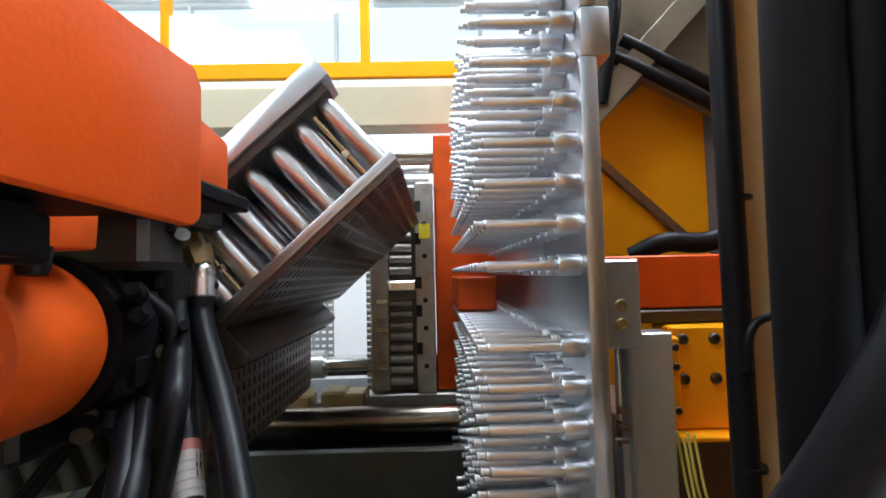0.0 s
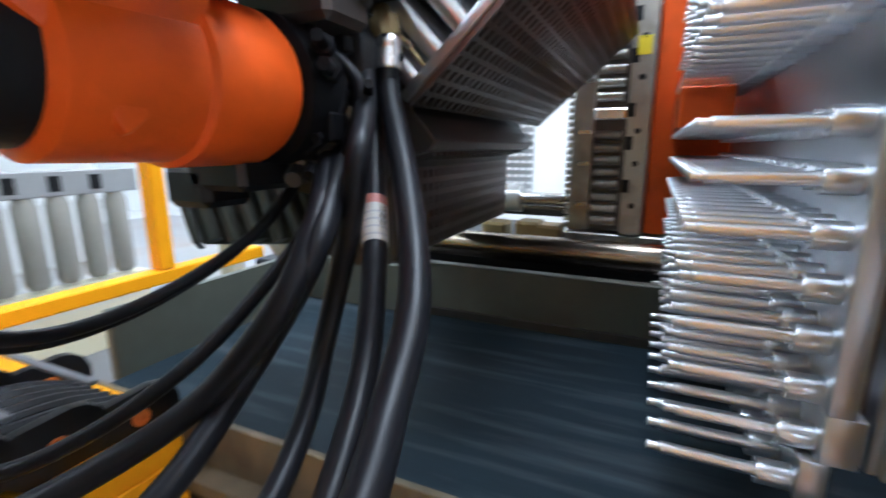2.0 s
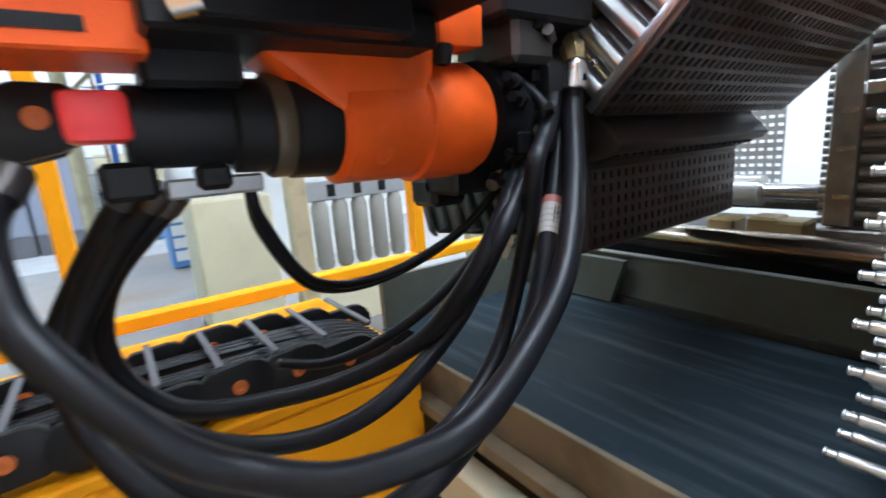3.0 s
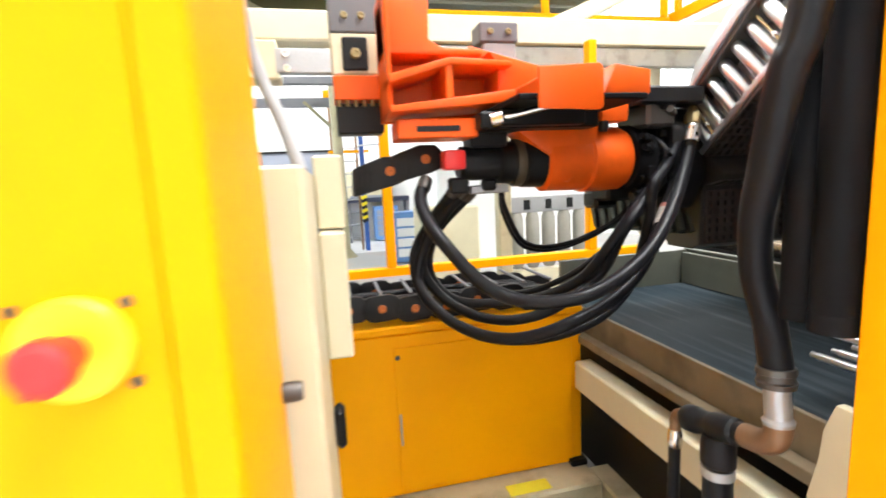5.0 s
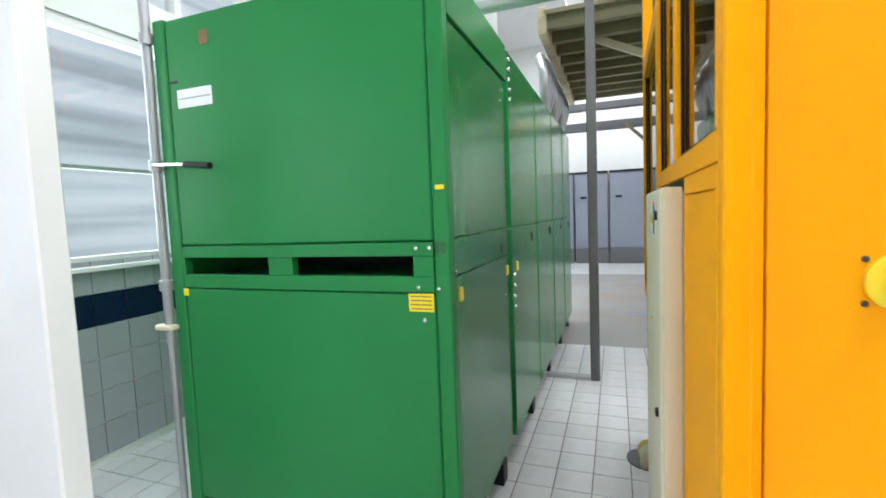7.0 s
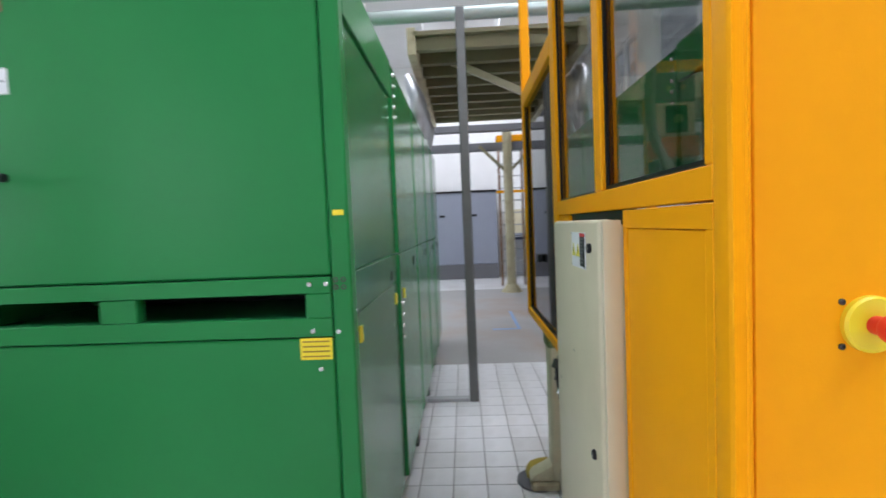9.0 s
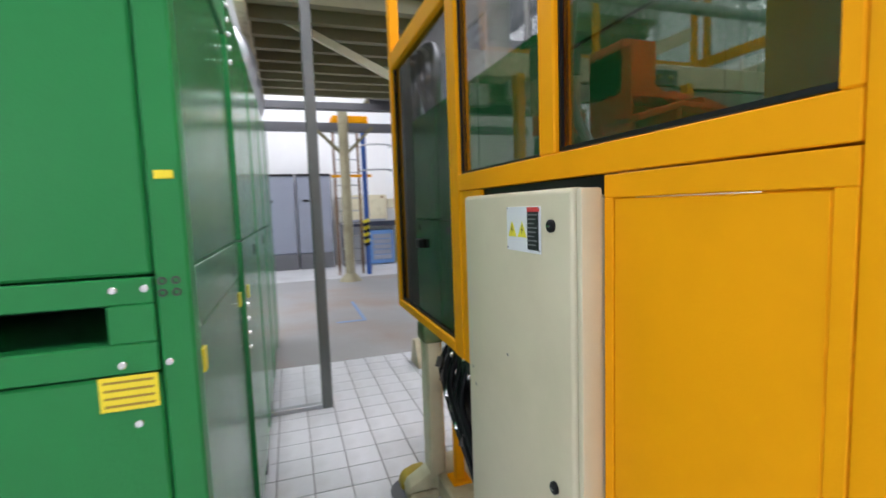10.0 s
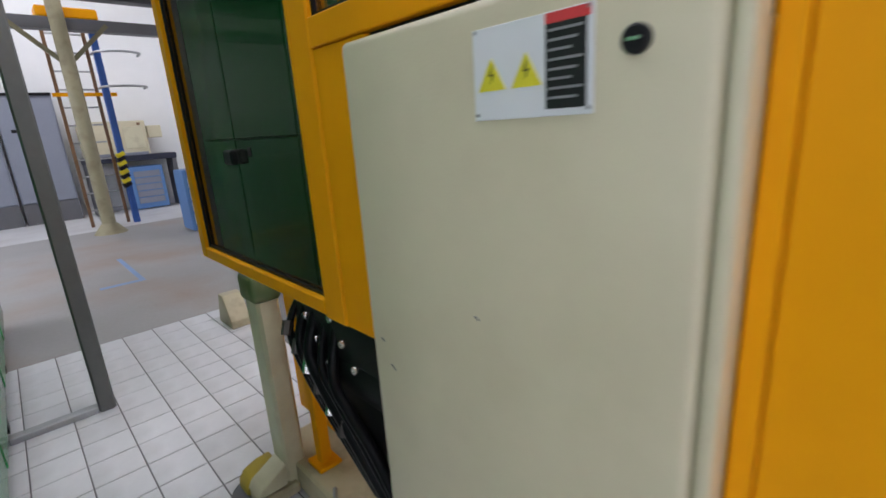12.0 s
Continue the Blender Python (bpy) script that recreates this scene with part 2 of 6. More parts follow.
def cyl(bm, p0, p1, r0, r1=None, seg=20, caps=True):
    r1 = r0 if r1 is None else r1
    p0, p1 = Vector(p0), Vector(p1)
    d = p1 - p0
    q = d.to_track_quat('Z', 'Y').to_matrix().to_4x4()
    bmesh.ops.create_cone(bm, cap_ends=caps, segments=seg, radius1=r0, radius2=r1, depth=d.length,
                          matrix=Matrix.Translation((p0 + p1) / 2) @ q)
    return bm


def lathe(bm, p0, p1, profile, seg=20):
    """Turned shape along p0 to p1: profile rows of (share of the length, radius)."""
    p0, p1 = Vector(p0), Vector(p1)
    q = (p1 - p0).to_track_quat('Z', 'Y').to_matrix()
    rings = []
    for s, r in profile:
        c = p0.lerp(p1, s)
        rings.append([bm.verts.new(c + q @ Vector((r * math.cos(a), r * math.sin(a), 0))) for a in
                      [2 * math.pi * k / seg for k in range(seg)]])
    for a, b in zip(rings, rings[1:]):
        for k in range(seg):
            bm.faces.new((a[k], a[(k + 1) % seg], b[(k + 1) % seg], b[k]))
    bm.faces.new(rings[0][::-1])
    bm.faces.new(rings[-1])
    return bm


def spline(points, n=10):
    pts = [Vector(p) for p in points]
    pts = [2 * pts[0] - pts[1]] + pts + [2 * pts[-1] - pts[-2]]
    out = []
    for i in range(1, len(pts) - 2):
        a, b, c, d = pts[i - 1:i + 3]
        for k in range(n):
            t = k / n
            out.append(0.5 * (2 * b + (c - a) * t + (2 * a - 5 * b + 4 * c - d) * t * t + (3 * b - a - 3 * c + d) * t ** 3))
    out.append(pts[-2])
    return out


def tube(bm, points, r, seg=14, n=10, curved=True):
    ps = spline(points, n) if curved else [Vector(p) for p in points]
    up = Vector((0.31, 0.17, 0.93))
    rings = []
    for i, p in enumerate(ps):
        d = (ps[min(i + 1, len(ps) - 1)] - ps[max(i - 1, 0)]).normalized()
        a = d.cross(up)
        if a.length < 1e-3:
            a = d.cross(Vector((1, 0, 0)))
        a.normalize()
        c = d.cross(a)
        up = a.cross(d)
        rings.append([bm.verts.new(p + r * (math.cos(w) * a + math.sin(w) * c)) for w in [2 * math.pi * k / seg for k in range(seg)]])
    for a, b in zip(rings, rings[1:]):
        for k in range(seg):
            bm.faces.new((a[k], a[(k + 1) % seg], b[(k + 1) % seg], b[k]))
    bm.faces.new(rings[0][::-1])
    bm.faces.new(rings[-1])
    return bm


def prism(bm, outline, axis, a, b, bev=0.0):
    """Extrude a 2D outline along an axis from a to b. The outline is given in the two other axes, in xyz order."""
    def at(u, v, w):
        return {'x': (w, u, v), 'y': (u, w, v), 'z': (u, v, w)}[axis]
    lo = [bm.verts.new(at(u, v, a)) for u, v in outline]
    hi = [bm.verts.new(at(u, v, b)) for u, v in outline]
    fs = [bm.faces.new(lo), bm.faces.new(hi)]
    n = len(outline)
    for k in range(n):
        fs.append(bm.faces.new((lo[k], lo[(k + 1) % n], hi[(k + 1) % n], hi[k])))
    bmesh.ops.recalc_face_normals(bm, faces=fs)
    if bev:
        es = list({e for f in fs for e in f.edges})
        bmesh.ops.bevel(bm, geom=es, offset=bev, segments=2, affect='EDGES', profile=0.5)
    return bm


def B(*boxes, b=0.0, seg=1):
    bm = bmesh.new()
    for k in boxes:
        box(bm, *k, b=b, seg=seg)
    return bm


def finish(name, bm, material, origin, smooth=True):
    bmesh.ops.recalc_face_normals(bm, faces=bm.faces[:])
    bmesh.ops.translate(bm, vec=-Vector(origin), verts=bm.verts[:])
    me = bpy.data.meshes.new(name)
    bm.to_mesh(me)
    bm.free()
    if smooth:
        me.polygons.foreach_set("use_smooth", [True] * len(me.polygons))
        me.set_sharp_from_angle(angle=radians(35))
    me.materials.append(material)
    return me


def thing(name, base, label, category, group="", kind=""):
    ob = new(name)
    ob.location = base
    ob.empty_display_size = 0.1
    ORIGIN[ob.name] = Vector(base)
    return tagged(ob, label, category, group, kind)


def part(name, bm, material, parent, label="", smooth=True):
    o = ORIGIN[parent.name]
    ob = new(name, finish(name, bm, material, o, smooth))
    ob.parent = parent
    ORIGIN[ob.name] = o
    if label:
        tagged(ob, label)
    return ob


def solo(name, bm, material, base, label, category, group="", kind="", smooth=True):
    ob = new(name, finish(name, bm, material, base, smooth))
    ob.location = base
    ORIGIN[ob.name] = Vector(base)
    return tagged(ob, label, category, group, kind)


def piece(name, mesh, parent, place):
    """One more object on a shared mesh, at a place in the world."""
    ob = new(name, mesh)
    ob.parent = parent
    ob.location = Vector(place) - ORIGIN[parent.name]
    ORIGIN[ob.name] = Vector(place)
    return ob


def bolt(p, axis, r=0.009, h=0.008):
    """A socket-head bolt on a face that looks along axis."""
    bm = bmesh.new()
    p, a = Vector(p), Vector(axis)
    lathe(bm, p, p + a * h, [(0, r), (0.75, r), (1, r * 0.86), (1.0, r * 0.5), (0.35, r * 0.45)], 12)
    return bm

# ================= setting =================
X0, X1, Y0, Y1 = -12.0, 5.0, -4.05, 6.5
TILE_END = -3.65
FAR_STRIP = -9.35

ground = solo("floor", B((FAR_STRIP, TILE_END, Y0 - 0.2, Y1 + 0.2, -0.2, 0.0)), CONCRETE, (-8, 0, -0.2),
              "worn grey concrete factory floor with rusty stains", "floor", kind="structure", smooth=False)
solo("floor_far", B((X0 - 0.2, FAR_STRIP, Y0 - 0.2, Y1 + 0.2, -0.2, 0.0)), PALE_FLOOR, (-10.6, 0, -0.2),
     "pale floor strip along the end wall", "floor", kind="structure", smooth=False)
tile_bed = solo("floor_tiled", B((TILE_END, X1 + 0.2, Y0 - 0.2, Y1 + 0.2, -0.2, -0.004)), GROUT, (0, 0, -0.2),
                "white square floor tiles with grey joints", "floor", kind="structure", smooth=False)
solo("ceiling", B((X0 - 0.2, X1 + 0.2, Y0 - 0.2, Y1 + 0.2, ROOF, ROOF + 0.2)), ROOFING, (0, 0, ROOF), "white factory roof lining", "ceiling", kind="structure", smooth=False)
solo("wall_west", B((X0 - 0.2, X0, Y0 - 0.2, Y1 + 0.2, 0, ROOF)), WHITE, (X0, 0, 0), "white painted end wall", "wall", kind="structure", smooth=False)
solo("wall_east", B((X1, X1 + 0.2, Y0 - 0.2, Y1 + 0.2, 0, ROOF)), WHITE, (X1, 0, 0), "white painted wall", "wall", kind="structure", smooth=False)

# south wall: tiled dado, navy band, glazing above
SILL, HEAD, HEAD2 = 1.20, 2.70, 5.2
south = thing("wall_south", (0, Y0, 0), "white tiled wall with a navy tile band under windows", "wall", kind="structure")
part("masonry", B((X0, X1, Y0 - 0.2, Y0 - 0.012, 0, SILL), (X0, X1, Y0 - 0.2, Y0, HEAD, HEAD + 0.22), (X0, X1, Y0 - 0.2, Y0, HEAD2, ROOF)), WHITE, south, smooth=False)
part("sill", B((X0, X1, Y0 - 0.15, Y0 + 0.05, SILL, SILL + 0.03), b=0.005), WHITE, south, "white window sill")


def window_band(name, y, side, z0, z1, x_from, x_to, pitch, label, bars=()):
    w = thing(name, ((x_from + x_to) / 2, y, z0), label, "window", kind="structure")
    n = round((x_to - x_from) / pitch)
    yo, yi = (y - 0.12, y - 0.02) if side < 0 else (y + 0.02, y + 0.12)
    part("window_frame", B((x_from, x_to, yo, yi, z0, z0 + 0.06), (x_from, x_to, yo, yi, z1 - 0.06, z1), b=0.004), WHITE, w)
    for k in range(n + 1):
        x = x_from + (x_to - x_from) * k / n
        part("mullion", B((x - 0.03, x + 0.03, yo, yi, z0 + 0.06, z1 - 0.06), b=0.004), WHITE, w)
    ym = (yo + yi) / 2
    for k in range(n):
        a, b = x_from + (x_to - x_from) * k / n + 0.03, x_from + (x_to - x_from) * (k + 1) / n - 0.03
        g = part("pane", B((a, b, ym - 0.003, ym + 0.003, z0 + 0.06, z1 - 0.06)), PANE, w, smooth=False)
        g.visible_shadow = False
        for z in bars:
            part("glazing_bar", B((a, b, ym - 0.015, ym + 0.02, z - 0.012, z + 0.012)), GALV, w)
    return w


window_band("window_1", Y0, -1, SILL + 0.03, HEAD, X0, X1, 1.55, "white framed factory window full of daylight", bars=(1.83,))
window_band("window_2", Y0, -1, HEAD + 0.22, HEAD2, X0, X1, 1.55, "upper white framed factory window", bars=(3.9,))
solo("backdrop", B((X0 - 4, X1 + 4, Y0 - 1.5, Y0 - 1.45, -1, 9)), DAY, (0, Y0 - 1.5, 0), "bright daylight outside the windows", "backdrop", kind="structure", smooth=False)
north = thing("wall_north", (0, Y1, 0), "white wall with high bright windows", "wall", kind="structure")
part("masonry", B((X0, X1, Y1, Y1 + 0.2, 0, 2.4), (X0, X1, Y1, Y1 + 0.2, 5.6, ROOF)), WHITE, north, smooth=False)
window_band("window_3", Y1, 1, 2.4, 5.6, X0, X1, 2.1, "tall white framed factory window full of daylight", bars=(4.0,))
solo("backdrop", B((X0 - 4, X1 + 4, Y1 + 1.45, Y1 + 1.5, -1, 9)), DAY_NORTH, (0, Y1 + 1.5, 0), "bright daylight outside the windows", "backdrop", kind="structure", smooth=False)
for sx, sy in SKYLIGHTS:
    s = thing("skylight", (sx, sy, ROOF - 0.12), "rectangular white framed skylight assumed in the roof, out of view", "skylight", group="skylights in the roof", kind="structure")
    part("frame", B((sx - 1.15, sx - 1.05, sy - 0.95, sy + 0.95, ROOF - 0.1, ROOF), (sx + 1.05, sx + 1.15, sy - 0.95, sy + 0.95, ROOF - 0.1, ROOF),
                    (sx - 1.05, sx + 1.05, sy - 0.95, sy - 0.85, ROOF - 0.1, ROOF), (sx - 1.05, sx + 1.05, sy + 0.85, sy + 0.95, ROOF - 0.1, ROOF)), WHITE, s)

# ================= green cabinet block =================
GX, GYR, GYL, GTOP = -0.14, -1.662, -3.065, 2.385


def green_unit():
    g = thing("drying_cabinet", (GX - 2.2, -2.35, 0), "long glossy green sheet-steel machine cabinet standing on tiles", "cabinet")
    far = -4.75
    # frame, lower and upper front doors
    part("lower_body", B((far, GX - 0.06, GYL + 0.02, GYR - 0.02, 0.11, 1.2)), GREEN, g)
    part("upper_body", B((far, GX - 0.06, GYL + 0.02, GYR - 0.02, 1.34, GTOP - 0.02)), GREEN, g)
    part("middle_body", B((far, GX - 0.6, GYL + 0.021, GYR - 0.03, 1.2, 1.34)), GREEN, g)
    part("slot_side", B((GX - 0.6, GX - 0.06, GYL + 0.02, GYL + 0.04, 1.2, 1.34)), GREEN, g)
    part("corner_post", B((GX - 0.06, GX, GYR - 0.064, GYR, 0.02, GTOP), b=0.006), GREEN, g)
    part("corner_post", B((GX - 0.06, GX, GYL, GYL + 0.07, 0.02, GTOP), b=0.006), GREEN, g)
    part("upper_door", B((GX - 0.05, GX - 0.004, GYL + 0.074, GYR - 0.068, 1.360, GTOP - 0.01), b=0.006), GREEN, g)
    part("lower_door", B((GX - 0.05, GX - 0.004, GYL + 0.074, GYR - 0.068, 0.14, 1.158), b=0.006), GREEN, g)
    y_a, y_b = GYL + 0.074, GYR - 0.068
    part("slot_rail", B((GX - 0.05, GX - 0.001, y_a, y_b, 1.302, 1.355), (GX - 0.05, GX - 0.001, y_a, y_b, 1.163, 1.224),
                        (GX - 0.05, GX - 0.001, y_a, y_a + 0.012, 1.224, 1.302), (GX - 0.05, GX - 0.001, y_b - 0.084, y_b, 1.224, 1.302),
                        (GX - 0.05, GX - 0.006, -2.50, -2.375, 1.224, 1.302), b=0.003), GREEN, g)
    # black plate puts the shade of the slot depth into colour
    part("slot_back", B((GX - 0.599, GX - 0.59, y_a, y_b, 1.201, 1.339)), PLASTIC_AND_SHADE, g, "black plate that stands for shade in the fork slots")
    part("foot", B((GX - 0.12, GX - 0.005, GYL + 0.01, GYL + 0.13, 0.0, 0.11), b=0.004), GREEN, g)
    part("foot", B((GX - 0.12, GX - 0.005, GYR - 0.13, GYR - 0.01, 0.0, 0.11), b=0.004), GREEN, g)
    # side: recessed panels between posts, a seam at mid height
    xs = [GX - 0.06, -1.19, -2.12, -3.05, -3.95, far]
    for i, (a, b) in enumerate(zip(xs, xs[1:])):
        proud = 0.0 if i == 0 else 0.012 + 0.004 * i
        part("side_panel", B((b + 0.006, a - 0.006, GYR - 0.03, GYR - 0.012 + proud, 1.365, GTOP - (0.20 if i == 0 else 0.02)), b=0.004), GREEN_GLOSS, g)
        part("side_panel", B((b + 0.006, a - 0.006, GYR - 0.03, GYR - 0.012 + proud, 0.12, 1.355 if i else 1.212), b=0.004), GREEN_GLOSS, g)
        if i == 0:
            part("side_panel", B((b + 0.006, a - 0.006, GYR - 0.03, GYR - 0.010, 1.218, 1.36), b=0.003), GREEN_GLOSS, g)
            part("top_rail", B((b, a, GYR - 0.03, GYR, GTOP - 0.195, GTOP), b=0.004), GREEN, g)
        part("side_foot", B((b + 0.24, b + 0.33, GYR - 0.10, GYR - 0.005, 0.0, 0.119)), PLASTIC_AND_SHADE, g, "black rubber foot")
        if i:
            part("latch_hole", B((b + 0.20, b + 0.26, GYR - 0.012, GYR + proud - 0.006, 1.245, 1.305), b=0.004), PLASTIC_AND_SHADE, g, "black recessed latch")
        else:
            part("latch_hole", B((b + 0.17, b + 0.22, GYR - 0.012, GYR - 0.009, 1.237, 1.287), b=0.001), PLASTIC_AND_SHADE, g, "black recessed latch")
    for k in range(5):
        part("bolt", bolt((-1.225, GYR + 0.004, 2.095 + 0.056 * k), (0, 1, 0), 0.010, 0.012), STEEL, g)
    for k in range(4):
        part("bolt", bolt((-1.225, GYR + 0.004, 0.90 + 0.062 * k), (0, 1, 0), 0.010, 0.012), STEEL, g)
    for y in (-1.713, -1.688):
        for z in (1.321, 1.345):
            part("bolt_hole", lathe(bmesh.new(), (GX - 0.001, y, z), (GX + 0.003, y, z), [(0, 0.0085), (0.8, 0.0085), (1, 0.0075), (1.0, 0.005), (0.1, 0.0045)], 14), DARK_STEEL, g)
    for y, z in ((-1.798, 1.333), (-1.744, 1.333), (-1.794, 1.183), (-1.711, 1.180), (-1.774, 1.060)):
        part("bolt", bolt((GX - 0.001, y, z), (1, 0, 0), 0.008, 0.006), STEEL, g)
    for x, z in ((-0.19, 1.36), (-0.20, 1.345), (-0.21, 1.235), (-0.2, 1.21)):
        part("bolt", bolt((x, GYR - 0.012, z), (0, 1, 0), 0.008, 0.010), STEEL, g)
    return g


green_unit()


def plate_sign(name, x, y0, y1, z0, z1, m, label, bars=0, ink=None):
    s = solo(name, B((x, x + 0.003, y0, y1, z0, z1), b=0.0008), m, (x, (y0 + y1) / 2, z0), label, "label")
    for k in range(bars):
        z = z1 - (z1 - z0) * (k + 0.7) / (bars + 0.4)
        part("print", B((x + 0.003, x + 0.0036, y0 + 0.008, y1 - 0.008, z - 0.0025, z + 0.0025)), ink, s)
    return s


plate_sign("warning_label", GX - 0.004, -1.839, -1.735, 1.090, 1.160, ESTOP_Y, "yellow warning label with fine print lines on green door", 4, mat("brown_ink", (0.35, 0.22, 0.02), 0.5, bump=0))
plate_sign("warning_label", GX - 0.004, -3.02, -2.97, 1.125, 1.158, ESTOP_Y, "small yellow warning label on green door")
plate_sign("paper_label", GX - 0.004, -2.942, -2.74, 1.980, 2.062, LABEL, "white paper label on upper green door", 1, GREY_PLASTIC)
plate_sign("warning_label", GX, -1.711, -1.676, 1.548, 1.565, ESTOP_Y, "tiny yellow sticker on green post")
plate_sign("warning_label", GX - 0.004, -2.79, -2.74, 2.24, 2.30, RUST, "small brown hazard sticker on green door")
for x, z in ((-0.262, 1.11), (-1.10, 1.10), (-1.31, 1.10)):
    solo("warning_label", B((x - 0.035, x, GYR - 0.012, GYR + (0.010 if x < -1.2 else -0.006), z, z + 0.055)), ESTOP_Y, (x, GYR, z), "small yellow warning label on cabinet side", "label")

plate_sign("black_mark", GX - 0.004, -2.985, -2.935, 2.094, 2.106, BLACK_INK, "short black smear on upper green door")
solo("blue_tape", B((0.02, 0.10, -2.66, -2.56, -0.0005, 0.0015)), TAPE, (0.06, -2.61, 0), "scrap of blue tape on floor tiles", "tape")

# lever on a pipe beside the green door
rod = thing("door_bar", (GX + 0.02, -3.092, 0), "grey steel locking bar with a black lever handle", "locking bar")
part("bar", cyl(bmesh.new(), (GX + 0.01, -3.092, 0.9), (GX + 0.01, -3.092, 2.75), 0.022), GALV, rod)
part("lever", cyl(bmesh.new(), (GX + 0.03, -3.092, 1.737), (GX + 0.05, -2.87, 1.722), 0.010), STEEL, rod)
part("grip", cyl(bmesh.new(), (GX + 0.05, -2.87, 1.722), (GX + 0.06, -2.715, 1.705), 0.014), PLASTIC_AND_SHADE, rod, "black rubber grip")
for z in (1.15, 1.71, 2.28, 2.5):
    part("clamp", cyl(bmesh.new(), (GX + 0.01, -3.092, z), (GX + 0.01, -3.092, z + 0.05), 0.032), GALV, rod)
part("lower_latch", B((GX + 0.0, GX + 0.05, -3.15, -3.04, 0.962, 0.988), b=0.006), CREAM, rod)
part("foot", cyl(bmesh.new(), (GX + 0.01, -3.092, 0.0), (GX + 0.01, -3.092, 0.9), 0.016), GALV, rod)

# white pillar near the east end
solo("white_post", B((0.40, 0.50, -3.60, -2.87, 0.0, 3.2), b=0.008), WHITE, (0.45, -3.2, 0), "white painted square post on the tiled floor", "post")

# ================= pipes and pipe support =================
pole = thing("pipe_support", (-2.6, -1.27, 0), "galvanised square steel post standing on floor tiles", "post")
part("post", B((-2.638, -2.562, -1.308, -1.232, 0.0, 3.28), b=0.008), mat("weathered_zinc", (0.15, 0.155, 0.15), 0.42, 0.6, wear=0.2, grain=0.08), pole)
part("base_rail", B((-2.63, -2.57, -1.67, -1.31, 0.0, 0.035), b=0.004), GALV, pole)
for px_, pz, r in ((-2.62, 3.24, 0.055), (-2.75, 3.52, 0.075), (-2.95, 3.68, 0.05)):
    solo("overhead_pipe", cyl(bmesh.new(), (px_, Y0 + 0.05, pz), (px_, 3.2, pz), r, seg=24), mat("pipe_paint", (0.40, 0.47, 0.45), 0.3, 0.4), (px_, 0, pz),
         "pale green metal pipe running overhead", "pipe", group="overhead pipes")
for k, (yy, r) in enumerate(((-3.7, 0.11), (-3.35, 0.09), (-2.95, 0.12), (-2.55, 0.08), (-2.2, 0.10))):
    solo("vertical_duct", cyl(bmesh.new(), (-1.5 - 0.35 * k, yy, GTOP - 0.02), (-1.5 - 0.35 * k, yy, ROOF), r, seg=24), WHITE, (-1.5 - 0.35 * k, yy, GTOP),
         "white pipe rising from the green cabinet", "pipe", group="vertical pipes")
ducts = thing("flexible_ducts", (-4, -1.8, 2.4), "tangle of grey flexible ducts on the green cabinet", "duct")
for k in range(9):
    part("duct", tube(bmesh.new(), [(-3.3 - 0.22 * k, -1.75 - 0.05 * (k % 3), 2.40 + 0.03 * (k % 2)), (-3.2 - 0.22 * k, -1.72, 2.75), (-3.5 - 0.2 * k, -1.8, 3.0), (-3.9 - 0.2 * k, -1.85, 3.15)], 0.05 + 0.012 * (k % 3), 12, 6), GALV, ducts)

# ================= mezzanine =================
mez = thing("mezzanine", (-5.0, -0.5, 0), "olive steel mezzanine with joists and a corrugated deck", "mezzanine")
MZ = 3.22
part("deck", B((-6.6, -3.25, -1.72, 2.4, MZ + 0.12, MZ + 0.16)), OLIVE, mez, smooth=False)
for k in range(9):
    x = -3.35 - 0.40 * k
    part("joist", B((x - 0.04, x + 0.04, -1.70, 2.35, MZ, MZ + 0.12)), OLIVE, mez)
part("far_deck", B((-8.7, -6.75, 0.1, 3.4, 3.56, 3.62)), OLIVE, mez, smooth=False)
for k in range(5):
    part("far_joist", B((-8.5 + 0.4 * k - 0.04, -8.5 + 0.4 * k + 0.04, 0.12, 3.35, 3.465, 3.56)), GREY_DARK, mez)
part("edge_beam", B((-6.6, -3.25, -1.78, -1.70, MZ - 0.06, MZ + 0.2), b=0.004), CREAM_DIRTY, mez)
part("brace", box(bmesh.new(), -0.9, 0.9, -0.035, 0.035, -0.035, 0.035, m=Matrix.Translation((-3.9, -0.75, 3.0)) @ Matrix.Rotation(radians(80), 4, 'Z') @ Matrix.Rotation(radians(28), 4, 'Y')), CREAM, mez)
for x in (-8.9,):
    part("column", cyl(bmesh.new(), (x, -0.3, 0), (x, -0.3, 3.6), 0.10, seg=20), SHADED_TAN, mez, "grimy tan round column, coloured darker for shade")
    part("base_plate", cyl(bmesh.new(), (x, -0.3, 0), (x, -0.3, 0.16), 0.24, 0.11, seg=20), SHADED_TAN, mez)
    for s in (-1, 1):
        part("knee_brace", box(bmesh.new(), -0.42, 0.42, -0.03, 0.03, -0.03, 0.03, m=Matrix.Translation((x, -0.3 + s * 0.3, 2.88)) @ Matrix.Rotation(radians(90), 4, 'Z') @ Matrix.Rotation(radians(-45 * s), 4, 'Y')), OLIVE, mez)
part("far_beam", B((-9.22, -9.02, -2.4, 4, 3.11, 3.275)), GREY_DARK, mez)
part("far_beam", B((-8.2, -8.0, -2.4, 4, 3.34, 3.46)), GREY_DARK, mez)
part("far_beam", B((-7.2, -7.0, -2.4, 4, 3.38, 3.46)), GREY_DARK, mez)
solo("crane_hoist", B((-9.40, -9.03, -0.52, 0.24, 3.275, 3.43), b=0.02), YELLOW, (-9.2, -0.15, 3.275), "yellow hoist beam resting on the far girder", "hoist")

